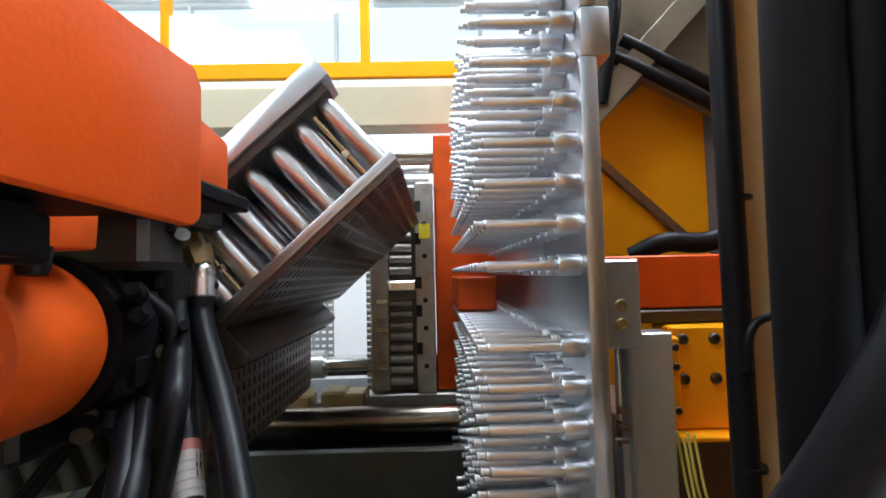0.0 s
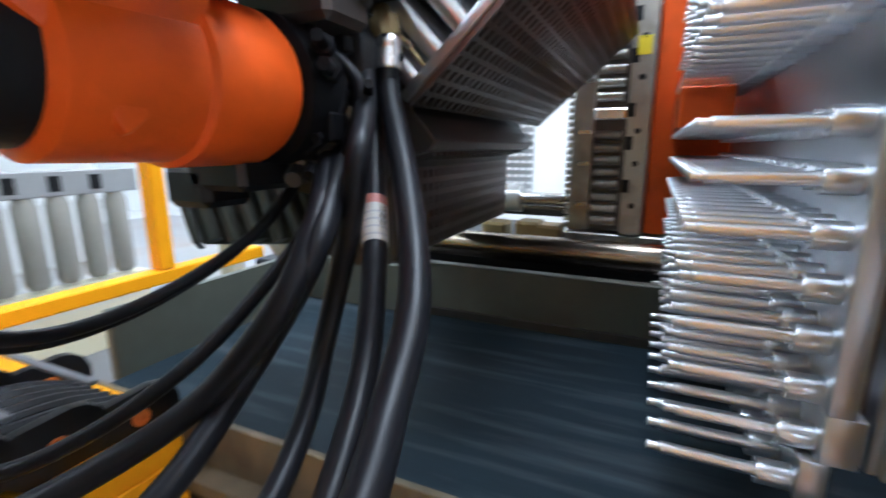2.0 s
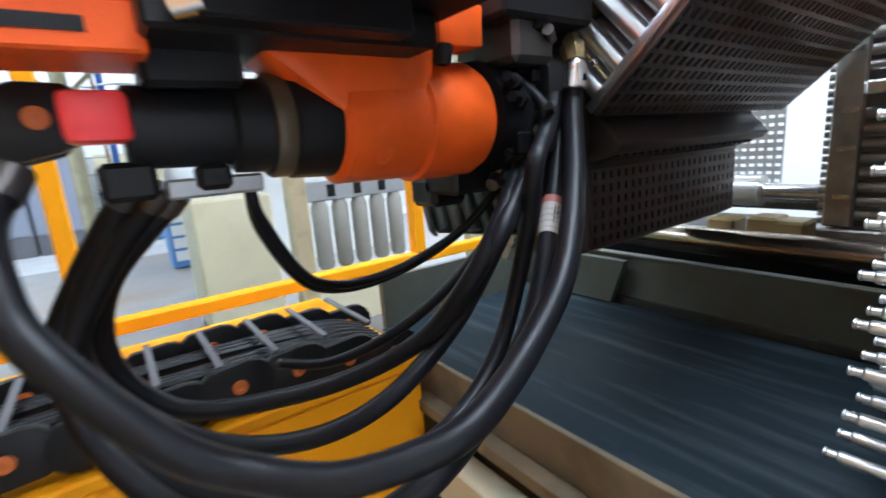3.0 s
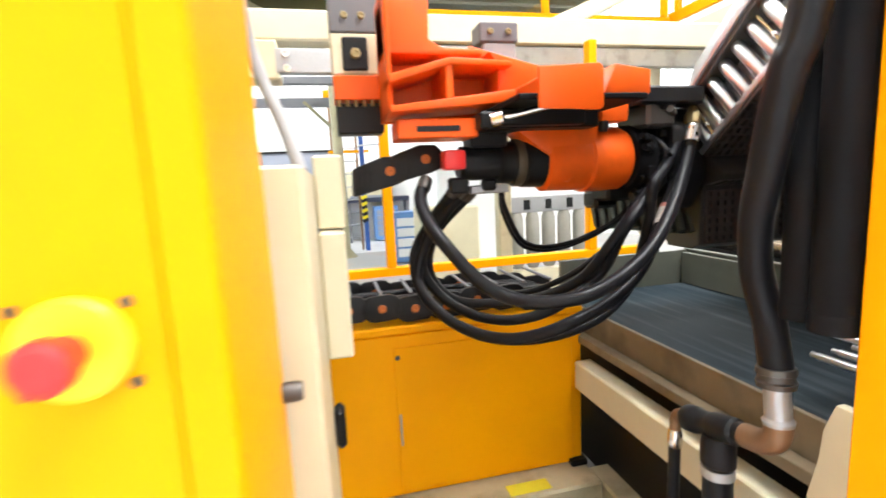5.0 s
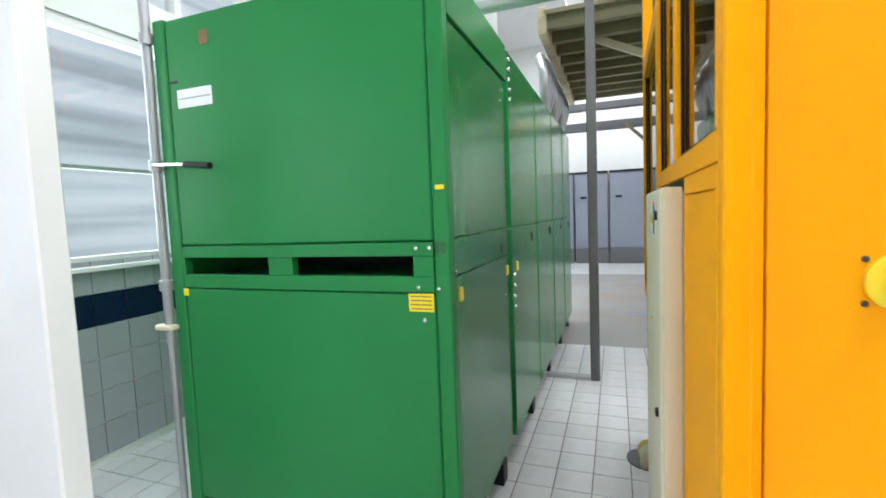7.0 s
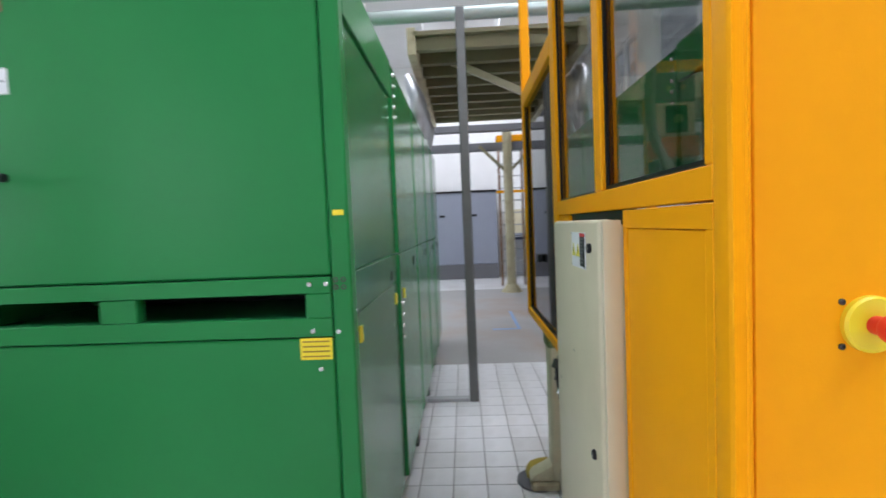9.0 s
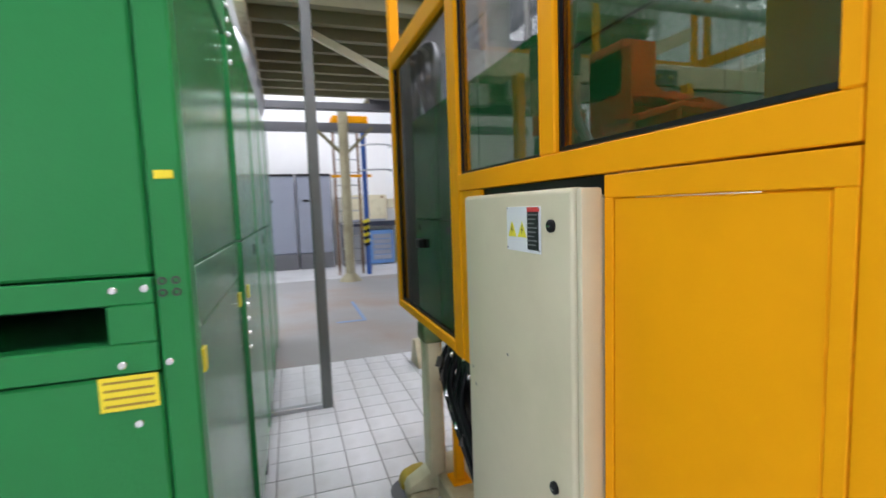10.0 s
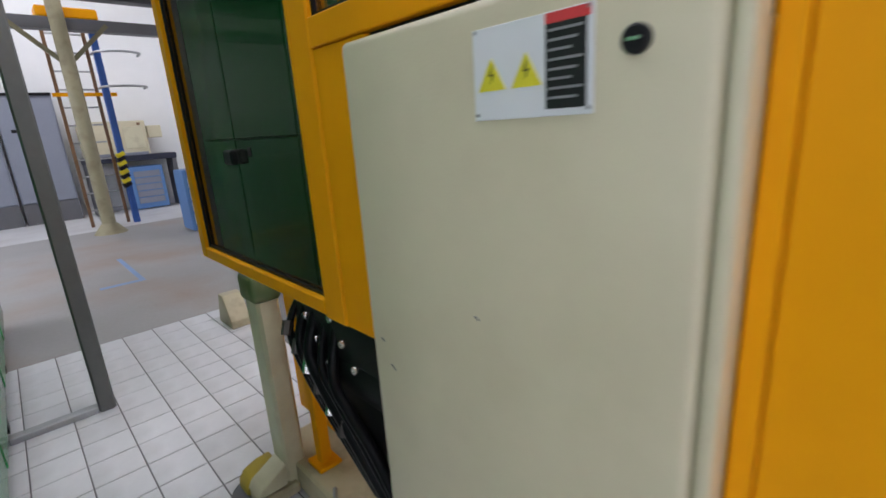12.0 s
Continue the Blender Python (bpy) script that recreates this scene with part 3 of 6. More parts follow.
# ================= far end =================
for k, (ya, yb) in enumerate(((-3.05, -2.16), (-2.12, -1.28), (-1.24, -0.38))):
    c = thing("electrical_cabinet", (-11.5, (ya + yb) / 2, 0), "blue-grey steel electrical cabinet on a dark plinth", "cabinet", group="cabinets at the end wall")
    part("plinth", B((-11.95, -11.5, ya, yb, 0, 0.40)), GREY_DARK, c)
    part("body", B((-11.95, -11.52, ya, yb, 0.40, 2.38), b=0.01), GREY_CAB, c)
    part("door", B((-11.52, -11.5, ya + 0.02, yb - 0.03, 0.42, 2.34), b=0.006), GREY_CAB, c)
    part("top", B((-11.97, -11.48, ya, yb, 2.38, 2.43)), PLASTIC_AND_SHADE, c)
    part("handle", B((-11.5, -11.48, ya + 0.15, ya + 0.30, 1.72, 1.78)), PLASTIC_AND_SHADE, c)
tb = thing("workbench", (-11.6, 0.6, 0), "dark-topped workbench against the white wall", "bench")
part("top", B((-11.95, -11.3, -0.15, 1.5, 1.04, 1.16), b=0.01), mat("dark_bench", (0.02, 0.025, 0.05), 0.5), tb)
for y in (-0.1, 1.45):
    part("leg", B((-11.9, -11.35, y - 0.04, y + 0.04, 0, 1.04)), GREY_DARK, tb)
bc = thing("tool_cabinet", (-11.4, 0.87, 0), "blue drawer tool cabinet under the bench", "cabinet")
part("body", B((-11.9, -11.35, 0.55, 1.18, 0.03, 0.92), b=0.01), BLUE_L, bc)
for k in range(5):
    part("drawer", B((-11.35, -11.33, 0.62, 1.11, 0.14 + 0.14 * k, 0.26 + 0.14 * k), b=0.004), GREY_CAB, bc)
eq = thing("bench_machine", (-11.6, 0.6, 1.16), "cream boxed instrument on the workbench", "machine")
part("body", B((-11.9, -11.45, -0.10, 1.05, 1.16, 1.86), b=0.015), CREAM, eq)
part("panel", B((-11.45, -11.435, 0.62, 0.98, 1.30, 1.74), b=0.004), CREAM_SCUFFED, eq)
part("button", B((-11.45, -11.425, 0.90, 0.96, 1.77, 1.82), b=0.006), RUST, eq)
part("base_tray", B((-11.44, -11.36, -0.05, 1.0, 1.16, 1.22), b=0.006), GREY_CAB, eq)
part("lid", B((-11.85, -11.5, 1.08, 1.35, 1.5, 1.75), b=0.01), CREAM, eq)
lad = thing("cage_ladder", (-9.9, 0.0, 0), "rusty caged ladder rising to the mezzanine", "ladder")
for y in (-0.42, 0.12):
    part("stile", B((-9.92, -9.88, y - 0.025, y + 0.025, 0, 3.4)), RUST, lad)
for k in range(11):
    part("rung", cyl(bmesh.new(), (-9.9, -0.42, 0.3 + 0.29 * k), (-9.9, 0.12, 0.3 + 0.29 * k), 0.014, seg=8), GALV, lad)
for z in (2.35, 2.9):
    part("hoop", tube(bmesh.new(), [(-9.9, 0.16, z), (-9.55, 0.2, z), (-9.4, 0.5, z), (-9.55, 0.8, z), (-9.9, 0.85, z)], 0.02, 8, 8), GALV, lad)
part("cross_bar", B((-9.9, -9.86, -0.5, 0.4, 2.22, 2.28)), YELLOW, lad)
bp_ = thing("blue_post", (-9.7, 0.22, 0), "blue steel post with a yellow and black striped guard", "post")
part("post", B((-9.75, -9.65, 0.17, 0.27, 0, 3.3), b=0.01), BLUE, bp_)
for k in range(8):
    stripe = box(bmesh.new(), -0.062, 0.062, -0.066, 0.066, 0.0, 0.074, m=Matrix.Translation((-9.70, 0.22, 0.66 + 0.075 * k)) @ Matrix.Rotation(radians(24), 4, 'X'))
    part("stripe", stripe, ESTOP_Y if k % 2 else PLASTIC_AND_SHADE, bp_)
solo("floor_tape", B((-5.3, -5.22, -0.95, -0.55, 0.0, 0.002), (-6.6, -5.3, -0.60, -0.55, 0.0, 0.002)), TAPE, (-5.5, -0.7, 0), "worn blue marking tape on concrete", "tape")

# ================= yellow machine guard, south side =================
SY = -0.94


def frame_bar(bm, *a):
    return box(bm, *a, b=0.004)


guard = thing("machine_guard", (-0.4, SY, 0), "yellow painted steel machine guard with smoked windows", "guard")
T = 0.05
part("post", B((-1.462, -1.412, SY, SY + T, 0.965, 2.9), b=0.004), YELLOW, guard)
part("post", B((-0.585, -0.50, SY, SY + T, 0.96, 2.9), b=0.004), YELLOW, guard)
part("bottom_rail", B((-1.412, -0.585, SY, SY + T, 0.965, 1.005), b=0.004), YELLOW, guard)
part("filler_plate", B((-0.499, -0.330, SY + 0.004, SY + 0.03, 0.962, 1.520), b=0.002), YELLOW, guard)
part("top_rail", B((-1.412, -0.585, SY, SY + T, 2.16, 2.24), b=0.004), YELLOW, guard)
part("top_rail", B((-0.50, 0.61, SY, SY + T, 2.40, 2.48), b=0.004), YELLOW, guard)
part("window_rail", B((-0.50, 0.611, SY, SY + T, 1.522, 1.574), b=0.002), YELLOW, guard)
part("mullion", B((0.008, 0.070, SY, SY + T, 1.574, 2.40), b=0.004), YELLOW, guard)
part("mullion", B((0.588, 0.611, SY, SY + T, 1.574, 2.40), b=0.003), YELLOW, guard)
for a, b, z0, z1, m in ((-1.412, -0.585, 1.005, 2.16, DARK_SMOKE), (-0.50, 0.008, 1.574, 2.40, SMOKE), (0.070, 0.588, 1.578, 2.40, SMOKE)):
    p = part("window_pane", B((a, b, SY + 0.022, SY + 0.026, z0, z1)), m, guard, "dark smoked acrylic pane", smooth=False)
    part("gasket", B((a, b, SY + 0.012, SY + 0.021, z0, z0 + 0.008), (a, a + 0.006, SY + 0.012, SY + 0.021, z0, z1), (b - 0.006, b, SY + 0.012, SY + 0.021, z0, z1)), PLASTIC_AND_SHADE, guard)
solo("window_handle", B((-1.06, -1.00, SY - 0.002, SY + 0.02, 1.30, 1.34), b=0.005), PLASTIC_AND_SHADE, (-1.03, SY, 1.3), "small black grip on the smoked pane", "handle")

# corner box with the door panel and the emergency stop
corner = thing("guard_corner_box", (0.42, -0.75, 0), "yellow folded sheet-steel guard box at the machine corner", "guard box")
EX = 0.58
part("front_frame", B((0.228, 0.611, SY, SY + T, 1.479, 1.5185), (0.228, 0.2505, SY, SY + T, 0.06, 1.479), (0.5885, 0.611, SY, SY + T, 0.06, 1.479), b=0.0015), YELLOW, corner)
part("door_panel", B((0.2525, 0.5865, SY + 0.002, SY + 0.03, 0.08, 1.477), b=0.002), YELLOW, corner, "flush yellow door panel")
CHAM = [(0.6135, SY), (0.650, SY), (0.656, SY + 0.004), (EX + 0.008, -0.8705), (EX - 0.02, -0.8705), (EX - 0.02, SY + T), (0.6135, SY + T)]
part("corner_post", prism(bmesh.new(), CHAM, 'z', 0.06, 2.48, 0.0015), YELLOW, corner)
part("side_face", B((EX - 0.02, EX + 0.006, -0.867, -0.6335, 0.06, 2.48), b=0.002), YELLOW, corner)
part("side_flange", B((EX - 0.03, EX + 0.010, -0.632, -0.588, 0.06, 2.48), b=0.004), YELLOW, corner)
part("inner_return", B((EX - 0.32, EX - 0.03, -0.612, -0.590, 0.06, 2.48), b=0.004), YELLOW, corner)
part("hinge", B((EX - 0.02, EX + 0.012, -0.588, -0.574, 0.985, 1.035), b=0.003), YELLOW, corner)
part("bolt", bolt((EX - 0.30, -0.590, 1.135), (0, 1, 0), 0.016, 0.03), DARK_STEEL, corner)

stop = thing("emergency_stop", (EX + 0.006, -0.70, 1.328), "red mushroom emergency stop on a yellow disc", "emergency stop")
EZ = 1.328
bm = bmesh.new()
lathe(bm, (EX + 0.006, -0.70, EZ), (EX + 0.018, -0.70, EZ), [(0, 0.043), (0.7, 0.043), (1, 0.039), (1.0, 0.02)], 32)
part("disc", bm, ESTOP_Y, stop, "yellow round collar")
bm = bmesh.new()
lathe(bm, (EX + 0.018, -0.70, EZ), (EX + 0.062, -0.70, EZ), [(0, 0.014), (0.45, 0.015), (0.5, 0.019), (0.62, 0.0215), (0.9, 0.021), (1, 0.015)], 28)
part("button", bm, RED, stop, "red mushroom button")
for dy in (-0.04, 0.04):
    for dz in (-0.034, 0.034):
        part("screw", bolt((EX + 0.006, -0.70 + dy, EZ + dz), (1, 0, 0), 0.005, 0.003), DARK_STEEL, stop)

# cream control cabinet on the south side
cab = thing("control_cabinet", (-0.06, -0.97, 0.3), "cream sheet-steel control cabinet with a rounded door", "cabinet")
part("body", B((-0.312, 0.222, -0.948, -0.535, 0.28, 1.485), b=0.006), CREAM, cab)
part("door", B((-0.320, 0.209, -0.992, -0.952, 0.28, 1.500), b=0.012, seg=3), CREAM, cab)
part("door_edge", B((0.211, 0.2275, -0.986, -0.942, 0.28, 1.498), b=0.005, seg=2), CREAM, cab)
# black strip fills the open gap in place of its shade
part("top_gasket", B((-0.36, 0.226, -0.925, -0.905, 1.44, 1.5215), b=0.002), PLASTIC_AND_SHADE, cab, "black strip that stands for shade in the gap above the cabinet")
for z in (1.43, 0.908):
    bm = bmesh.new()
    lathe(bm, (0.143, -0.992, z), (0.143, -1.000, z), [(0, 0.0125), (0.7, 0.0125), (1, 0.010)], 24)
    lk = part("lock", bm, PLASTIC_AND_SHADE, cab, "black quarter-turn lock")
    part("key_slot", B((0.137, 0.149, -1.0025, -0.9995, z - 0.0015, z + 0.0015)), STEEL, lk)

sign = thing("safety_label", (0.02, -0.993, 1.37), "white safety label with two yellow triangles and black text block", "label")
SYF = -0.9925
part("plate", B((-0.044, 0.104, SYF - 0.002, SYF, 1.372, 1.468), b=0.0006), LABEL, sign)
part("text_block", B((0.053, 0.097, SYF - 0.0035, SYF - 0.002, 1.379, 1.457)), BLACK_INK, sign)
part("heading", B((0.053, 0.101, SYF - 0.0035, SYF - 0.002, 1.457, 1.4665)), RED_INK, sign)
for k in range(8):
    z = 1.451 - 0.0088 * k
    part("print_line", B((0.056, 0.094 - 0.006 * (k % 3), SYF - 0.0042, SYF - 0.0035, z - 0.0012, z + 0.0012)), GREY_PLASTIC, sign)
for cx in (-0.017, 0.029):
    tri = part("triangle", prism(bmesh.new(), [(cx - 0.019, 1.403), (cx + 0.019, 1.403), (cx, 1.436)], 'y', SYF - 0.0032, SYF - 0.002), YEL_INK, sign)
    part("bolt_mark", prism(bmesh.new(), [(cx + 0.002, 1.429), (cx - 0.003, 1.418), (cx + 0.001, 1.418), (cx - 0.001, 1.410), (cx + 0.004, 1.420), (cx, 1.420)], 'y', SYF - 0.004, SYF - 0.0032), BLACK_INK, tri)
for x in (-0.039, 0.0995):
    for z in (1.378, 1.465):
        part("rivet", bolt((x, SYF - 0.002, z), (0, -1, 0), 0.002, 0.002), GREY_PLASTIC, sign)

for x, z, w in ((-0.285, 1.02, 0.010), (-0.262, 0.975, 0.014), (-0.06, 1.12, 0.008)):
    solo("scuff_mark", box(bmesh.new(), -w / 2, w / 2, -0.0005, 0.0005, -0.0012, 0.0012, m=Matrix.Translation((x, -0.9924, z)) @ Matrix.Rotation(radians(35), 4, 'Y')), GREY_DARK, (x, -0.9924, z),
         "short dark scratch on the cream door", "scratch", group="scratches on the cream door")

# legs, base and drive under the guard
base = thing("steel_plinth", (-1.3, -0.3, 0), "cream welded machine base frame with grimy edges", "plinth")
part("plinth", B((-1.45, -0.665, -0.82, 0.56, 0.0, 0.12), b=0.01), CREAM_DIRTY, base)
part("plinth_step", B((-0.80, -0.50, 0.562, 0.80, 0.0, 0.105), b=0.008), CREAM_DIRTY, base)
part("leg", B((-1.36, -1.25, -0.86, -0.775, 0.0, 0.964), b=0.012), CREAM_SCUFFED, base)
part("collar", B((-1.372, -1.238, -0.872, -0.765, 0.80, 0.905), b=0.02, seg=3), mat("green_collar", (0.13, 0.19, 0.08), 0.5, wear=0.2, dirt=(0.34, 0.32, 0.18), dirt_amount=0.5, dirt_scale=14), base)
part("foot_plate", B((-1.346, -1.22, -0.98, -0.822, 0.0, 0.05), b=0.012), CREAM_DIRTY, base)
part("foot_cap", prism(bmesh.new(), [(-0.985, 0.051), (-0.862, 0.051), (-0.862, 0.145), (-0.90, 0.12), (-0.965, 0.085)], 'x', -1.345, -1.24, 0.008), CREAM_SCUFFED, base)
part("foot_guard", prism(bmesh.new(), [(-0.99, 0.0), (-0.85, 0.0), (-0.85, 0.095), (-0.91, 0.09), (-0.965, 0.07), (-0.985, 0.04)], 'x', -1.445, -1.347, 0.012), mat("worn_yellow_guard", (0.50, 0.36, 0.03), 0.5, wear=0.3, dirt=(0.30, 0.25, 0.12), dirt_amount=0.6, dirt_scale=16), base, "worn yellow foot guard")
part("pad", cyl(bmesh.new(), (-1.34, -0.93, 0.0), (-1.34, -0.93, 0.012), 0.12, seg=24), GREY_DARK, base)
part("stay", B((-1.185, -1.14, -0.76, -0.715, 0.12, 0.963), b=0.004), YELLOW, base)
part("stay_foot", B((-1.215, -1.11, -0.785, -0.69, 0.12, 0.135), b=0.003), YELLOW, base)
drive = thing("hydraulic_drive", (-0.85, -0.75, 0.3), "oily black hydraulic motor with hoses under the guard", "motor")
part("body", cyl(bmesh.new(), (-0.95, -0.72, 0.72), (-0.50, -0.72, 0.72), 0.13), PLASTIC_AND_SHADE, drive)
part("flange", cyl(bmesh.new(), (-1.02, -0.72, 0.80), (-0.95, -0.72, 0.80), 0.10), DARK_STEEL, drive)
part("valve", B((-0.93, -0.85, -0.875, -0.74, 0.66, 0.74), b=0.01), STEEL, drive, "bright valve block")
part("cover", prism(bmesh.new(), [(-0.99, 0.955), (-1.01, 0.70), (-0.95, 0.64), (-0.84, 0.59), (-0.71, 0.58), (-0.64, 0.50), (-0.56, 0.44), (-0.40, 0.42), (-0.40, 0.955)], 'y', -0.84, -0.60, 0.02), PLASTIC_AND_SHADE, drive)
for k in range(5):
    part("hose", tube(bmesh.new(), [(-0.97 + 0.05 * k, -0.80, 0.92), (-0.98 + 0.06 * k, -0.865, 0.80 - 0.02 * k), (-0.90 + 0.06 * k, -0.872, 0.68 - 0.01 * k), (-0.78 + 0.05 * k, -0.865, 0.56), (-0.60 + 0.03 * k, -0.85, 0.40)], 0.012 + 0.004 * (k % 3), 12, 8), RUBBER, drive)
for k in range(6):
    part("hose_nut", cyl(bmesh.new(), (-0.98 + 0.055 * k, -0.868, 0.82 - 0.045 * k), (-0.97 + 0.055 * k, -0.885, 0.78 - 0.045 * k), 0.016, seg=6), STEEL if k in (2, 4) else DARK_STEEL, drive)
for k in range(7):
    part("bolt", bolt((-0.95 + 0.05 * k, -0.841, 0.70 + 0.030 * ((k * 5) % 7)), (0, -1, 0), 0.012, 0.012), STEEL, drive)
solo("foot_bracket", prism(bmesh.new(), [(-3.38, 0.0), (-3.10, 0.0), (-3.10, 0.06), (-3.21, 0.24), (-3.30, 0.24)], 'y', -0.42, -0.28, 0.006), CREAM_DIRTY, (-3.24, -0.35, 0), "cream triangular floor bracket", "bracket")
solo("cable", tube(bmesh.new(), [(-1.0, -0.79, 0.13), (-0.9, -0.84, 0.125), (-0.75, -0.86, 0.14), (-0.7, -0.88, 0.3)], 0.008, 8, 8), GREY_PLASTIC, (-0.9, -0.8, 0.12), "thin grey cable on the machine base", "cable")

# ================= inside the machine: conveyor =================
conv = thing("conveyor", (-0.3, 1.0, 0.5), "dark blue belt conveyor between grey steel side walls", "conveyor")
part("belt", B((-1.22, 0.75, 0.604, 1.432, 0.78, 0.815), b=0.006), BELT, conv, "dark blue smeared conveyor belt")
part("rear_wall", B((-1.25, 0.9, 1.452, 1.464, 0.70, 1.000), (-1.25, 0.9, 1.442, 1.480, 0.998, 1.007), b=0.002), TRAY, conv, "grey-green steel tray wall")
part("rear_lip", B((-1.25, 0.9, 1.434, 1.451, 0.816, 0.84)), DARK_STEEL, conv)
part("front_wall", B((-1.2, 0.6, 0.584, 0.600, 0.70, 0.845), (-1.2, 0.6, 0.535, 0.583, 0.70, 0.735), b=0.002), GRIME_AND_SHADE, conv, "grimy brown steel side rail")
part("end_wall", box(bmesh.new(), -0.012, 0.012, -0.39, 0.46, -0.1, 0.10, m=Matrix.Translation((-1.235, 1.05, 0.90))), TRAY, conv)
part("end_ramp", prism(bmesh.new(), [(-1.21, 0.82), (-0.78, 0.82), (-0.72, 0.99), (-1.21, 0.99)], 'y', 1.40, 1.432), TRAY, conv)
frame_ = thing("conveyor_stand", (-0.3, 0.57, 0.3), "cream painted hollow-section machine frame", "frame")
part("beam", B((-0.80, 0.42, 0.50, 0.58, 0.50, 0.63), b=0.006), CREAM, frame_)
part("post", B((0.442, 0.525, 0.575, 0.592, 0.0, 3.2), b=0.004), CREAM_DIRTY, frame_)
part("bracket", prism(bmesh.new(), [(0.33, 0.78), (0.44, 0.78), (0.44, 1.0), (0.375, 1.0), (0.355, 0.94), (0.35, 0.88)], 'y', 0.385, 0.41, 0.006), CREAM, frame_)
# black slab and upright sheet stand in for shade under the conveyor
part("dark_floor", B((-0.66, 0.9, -0.2, 1.4, 0.0, 0.02)), PLASTIC_AND_SHADE, frame_)
part("skirt", B((-1.2, 0.42, 0.66, 0.68, 0.03, 0.70)), PLASTIC_AND_SHADE, frame_)

# tie bars, mould and platen
for y, z, r, lab in ((1.68, 1.036, 0.052, "lower"), (2.30, 2.16, 0.055, "upper"), (2.32, 1.12, 0.05, "rear")):
    solo("tie_bar", cyl(bmesh.new(), (-1.6, y, z), (1.4, y, z), r, seg=28), mat("tie_bar_steel", (0.34, 0.29, 0.23), 0.25, 1.0, wear=0.2), (0, y, z), "thick oily steel tie bar", "tie bar", group="tie bars")
lowbeam = thing("machine_bed", (0, 2.0, 0.7), "dark oily machine bed behind the tray", "machine bed")
part("bed", B((-1.6, 0.9, 1.50, 1.775, 0.72, 0.915), (-1.6, 0.9, 1.776, 2.6, 0.72, 0.995), b=0.01), PLASTIC_AND_SHADE, lowbeam)
for y in (1.80, 2.05):
    part("way_strip", B((-1.6, 0.9, y, y + 0.05, 0.996, 1.008), b=0.003), GUNMETAL, lowbeam, "worn slideway strip")
for k in range(9):
    part("cap_bolt", bolt((-1.2 + 0.2 * k, 1.60, 0.915), (0, 0, 1), 0.016, 0.016), DARK_STEEL, lowbeam)
mould = thing("injection_mould", (-0.1, 2.1, 1.08), "grey steel injection mould with toothed slides", "mould")
MY = 1.90
part("base_block", B((-0.32, 0.34, MY + 0.01, MY + 0.62, 0.997, 1.072), b=0.006), GUNMETAL, mould, "worn steel mould base")
part("plate", B((-0.085, -0.004, MY, MY + 0.6, 1.075, 1.98), b=0.004), GUNMETAL, mould)
part("core_plate", B((-0.285, -0.205, MY + 0.02, MY + 0.6, 1.08, 1.70), b=0.004), GUNMETAL, mould)
part("core_back", B((-0.205, -0.085, MY + 0.05, MY + 0.6, 1.08, 1.97)), DARK_STEEL, mould)
for k in range(8):
    z = 1.12 + 0.048 * k
    part("slide", cyl(bmesh.new(), (-0.20, MY + 0.045, z), (-0.105, MY + 0.045, z), 0.018, seg=14), GUNMETAL, mould)
for k in range(6):
    z = 1.60 + 0.05 * k
    part("slide", cyl(bmesh.new(), (-0.20, MY + 0.045, z), (-0.105, MY + 0.045, z), 0.018, seg=14), GUNMETAL, mould)
part("bright_bar", B((-0.20, -0.085, MY - 0.005, MY + 0.03, 1.512, 1.555), b=0.006), STEEL, mould, "bright steel locking bar")
for k in range(22):
    z = 1.095 + 0.027 * k
    part("tooth", cyl(bmesh.new(), (-0.305, MY + 0.05, z), (-0.283, MY + 0.05, z), 0.011, seg=10), GUNMETAL, mould)
for z in (1.19, 1.35, 1.47, 1.66, 1.80):
    part("bolt_hole", bolt((-0.045, MY, z), (0, -1, 0), 0.011, 0.004), PLASTIC_AND_SHADE, mould)
    part("notch", B((-0.085, -0.06, MY - 0.003, MY + 0.03, z + 0.05, z + 0.1)), PLASTIC_AND_SHADE, mould)
    part("side_clip", B((-0.255, -0.21, MY + 0.0, MY + 0.02, z - 0.01, z + 0.005)), STEEL, mould)
part("yellow_tag", B((-0.068, -0.02, MY - 0.004, MY, 1.735, 1.80), b=0.001), ESTOP_Y, mould, "small yellow tag")
for z in (1.98, 2.03):
    part("pipe_stub", cyl(bmesh.new(), (-0.28, MY + 0.1, z + 0.03), (-0.02, MY + 0.1, z + 0.03), 0.02, seg=14), STEEL, mould)
platen = thing("clamp_platen", (0.1, 2.1, 1.0), "orange painted clamp platen behind the pins", "platen")
part("column", B((0.0, 0.34, MY + 0.03, MY + 0.7, 1.08, 2.20), b=0.006), ORANGE, platen)
part("lug", B((0.07, 0.20, 1.42, MY + 0.03, 1.46, 1.57), b=0.005), ORANGE, platen)
solo("clear_sleeve", cyl(bmesh.new(), (-0.72, 2.0, 1.19), (-0.50, 2.0, 1.19), 0.062, seg=24), mat("wrapped_film", (0.5, 0.5, 0.48), 0.2, 0.5), (-0.6, 2.0, 1.13), "guide rod end wrapped in clear film", "sleeve")
solo("guide_rod", cyl(bmesh.new(), (-0.50, 2.0, 1.19), (-0.29, 2.0, 1.19), 0.032, seg=24), STEEL, (-0.4, 2.0, 1.16), "polished steel guide rod", "rod")
for x, z in ((-0.56, 1.06), (-0.42, 1.07), (-0.34, 1.06)):
    solo("clamp_block", B((x - 0.05, x + 0.05, 1.78, 1.90, 1.0, z + 0.05), b=0.01), BRASS, (x, 1.84, 1.0), "dull brass clamp block on the machine bed", "clamp")


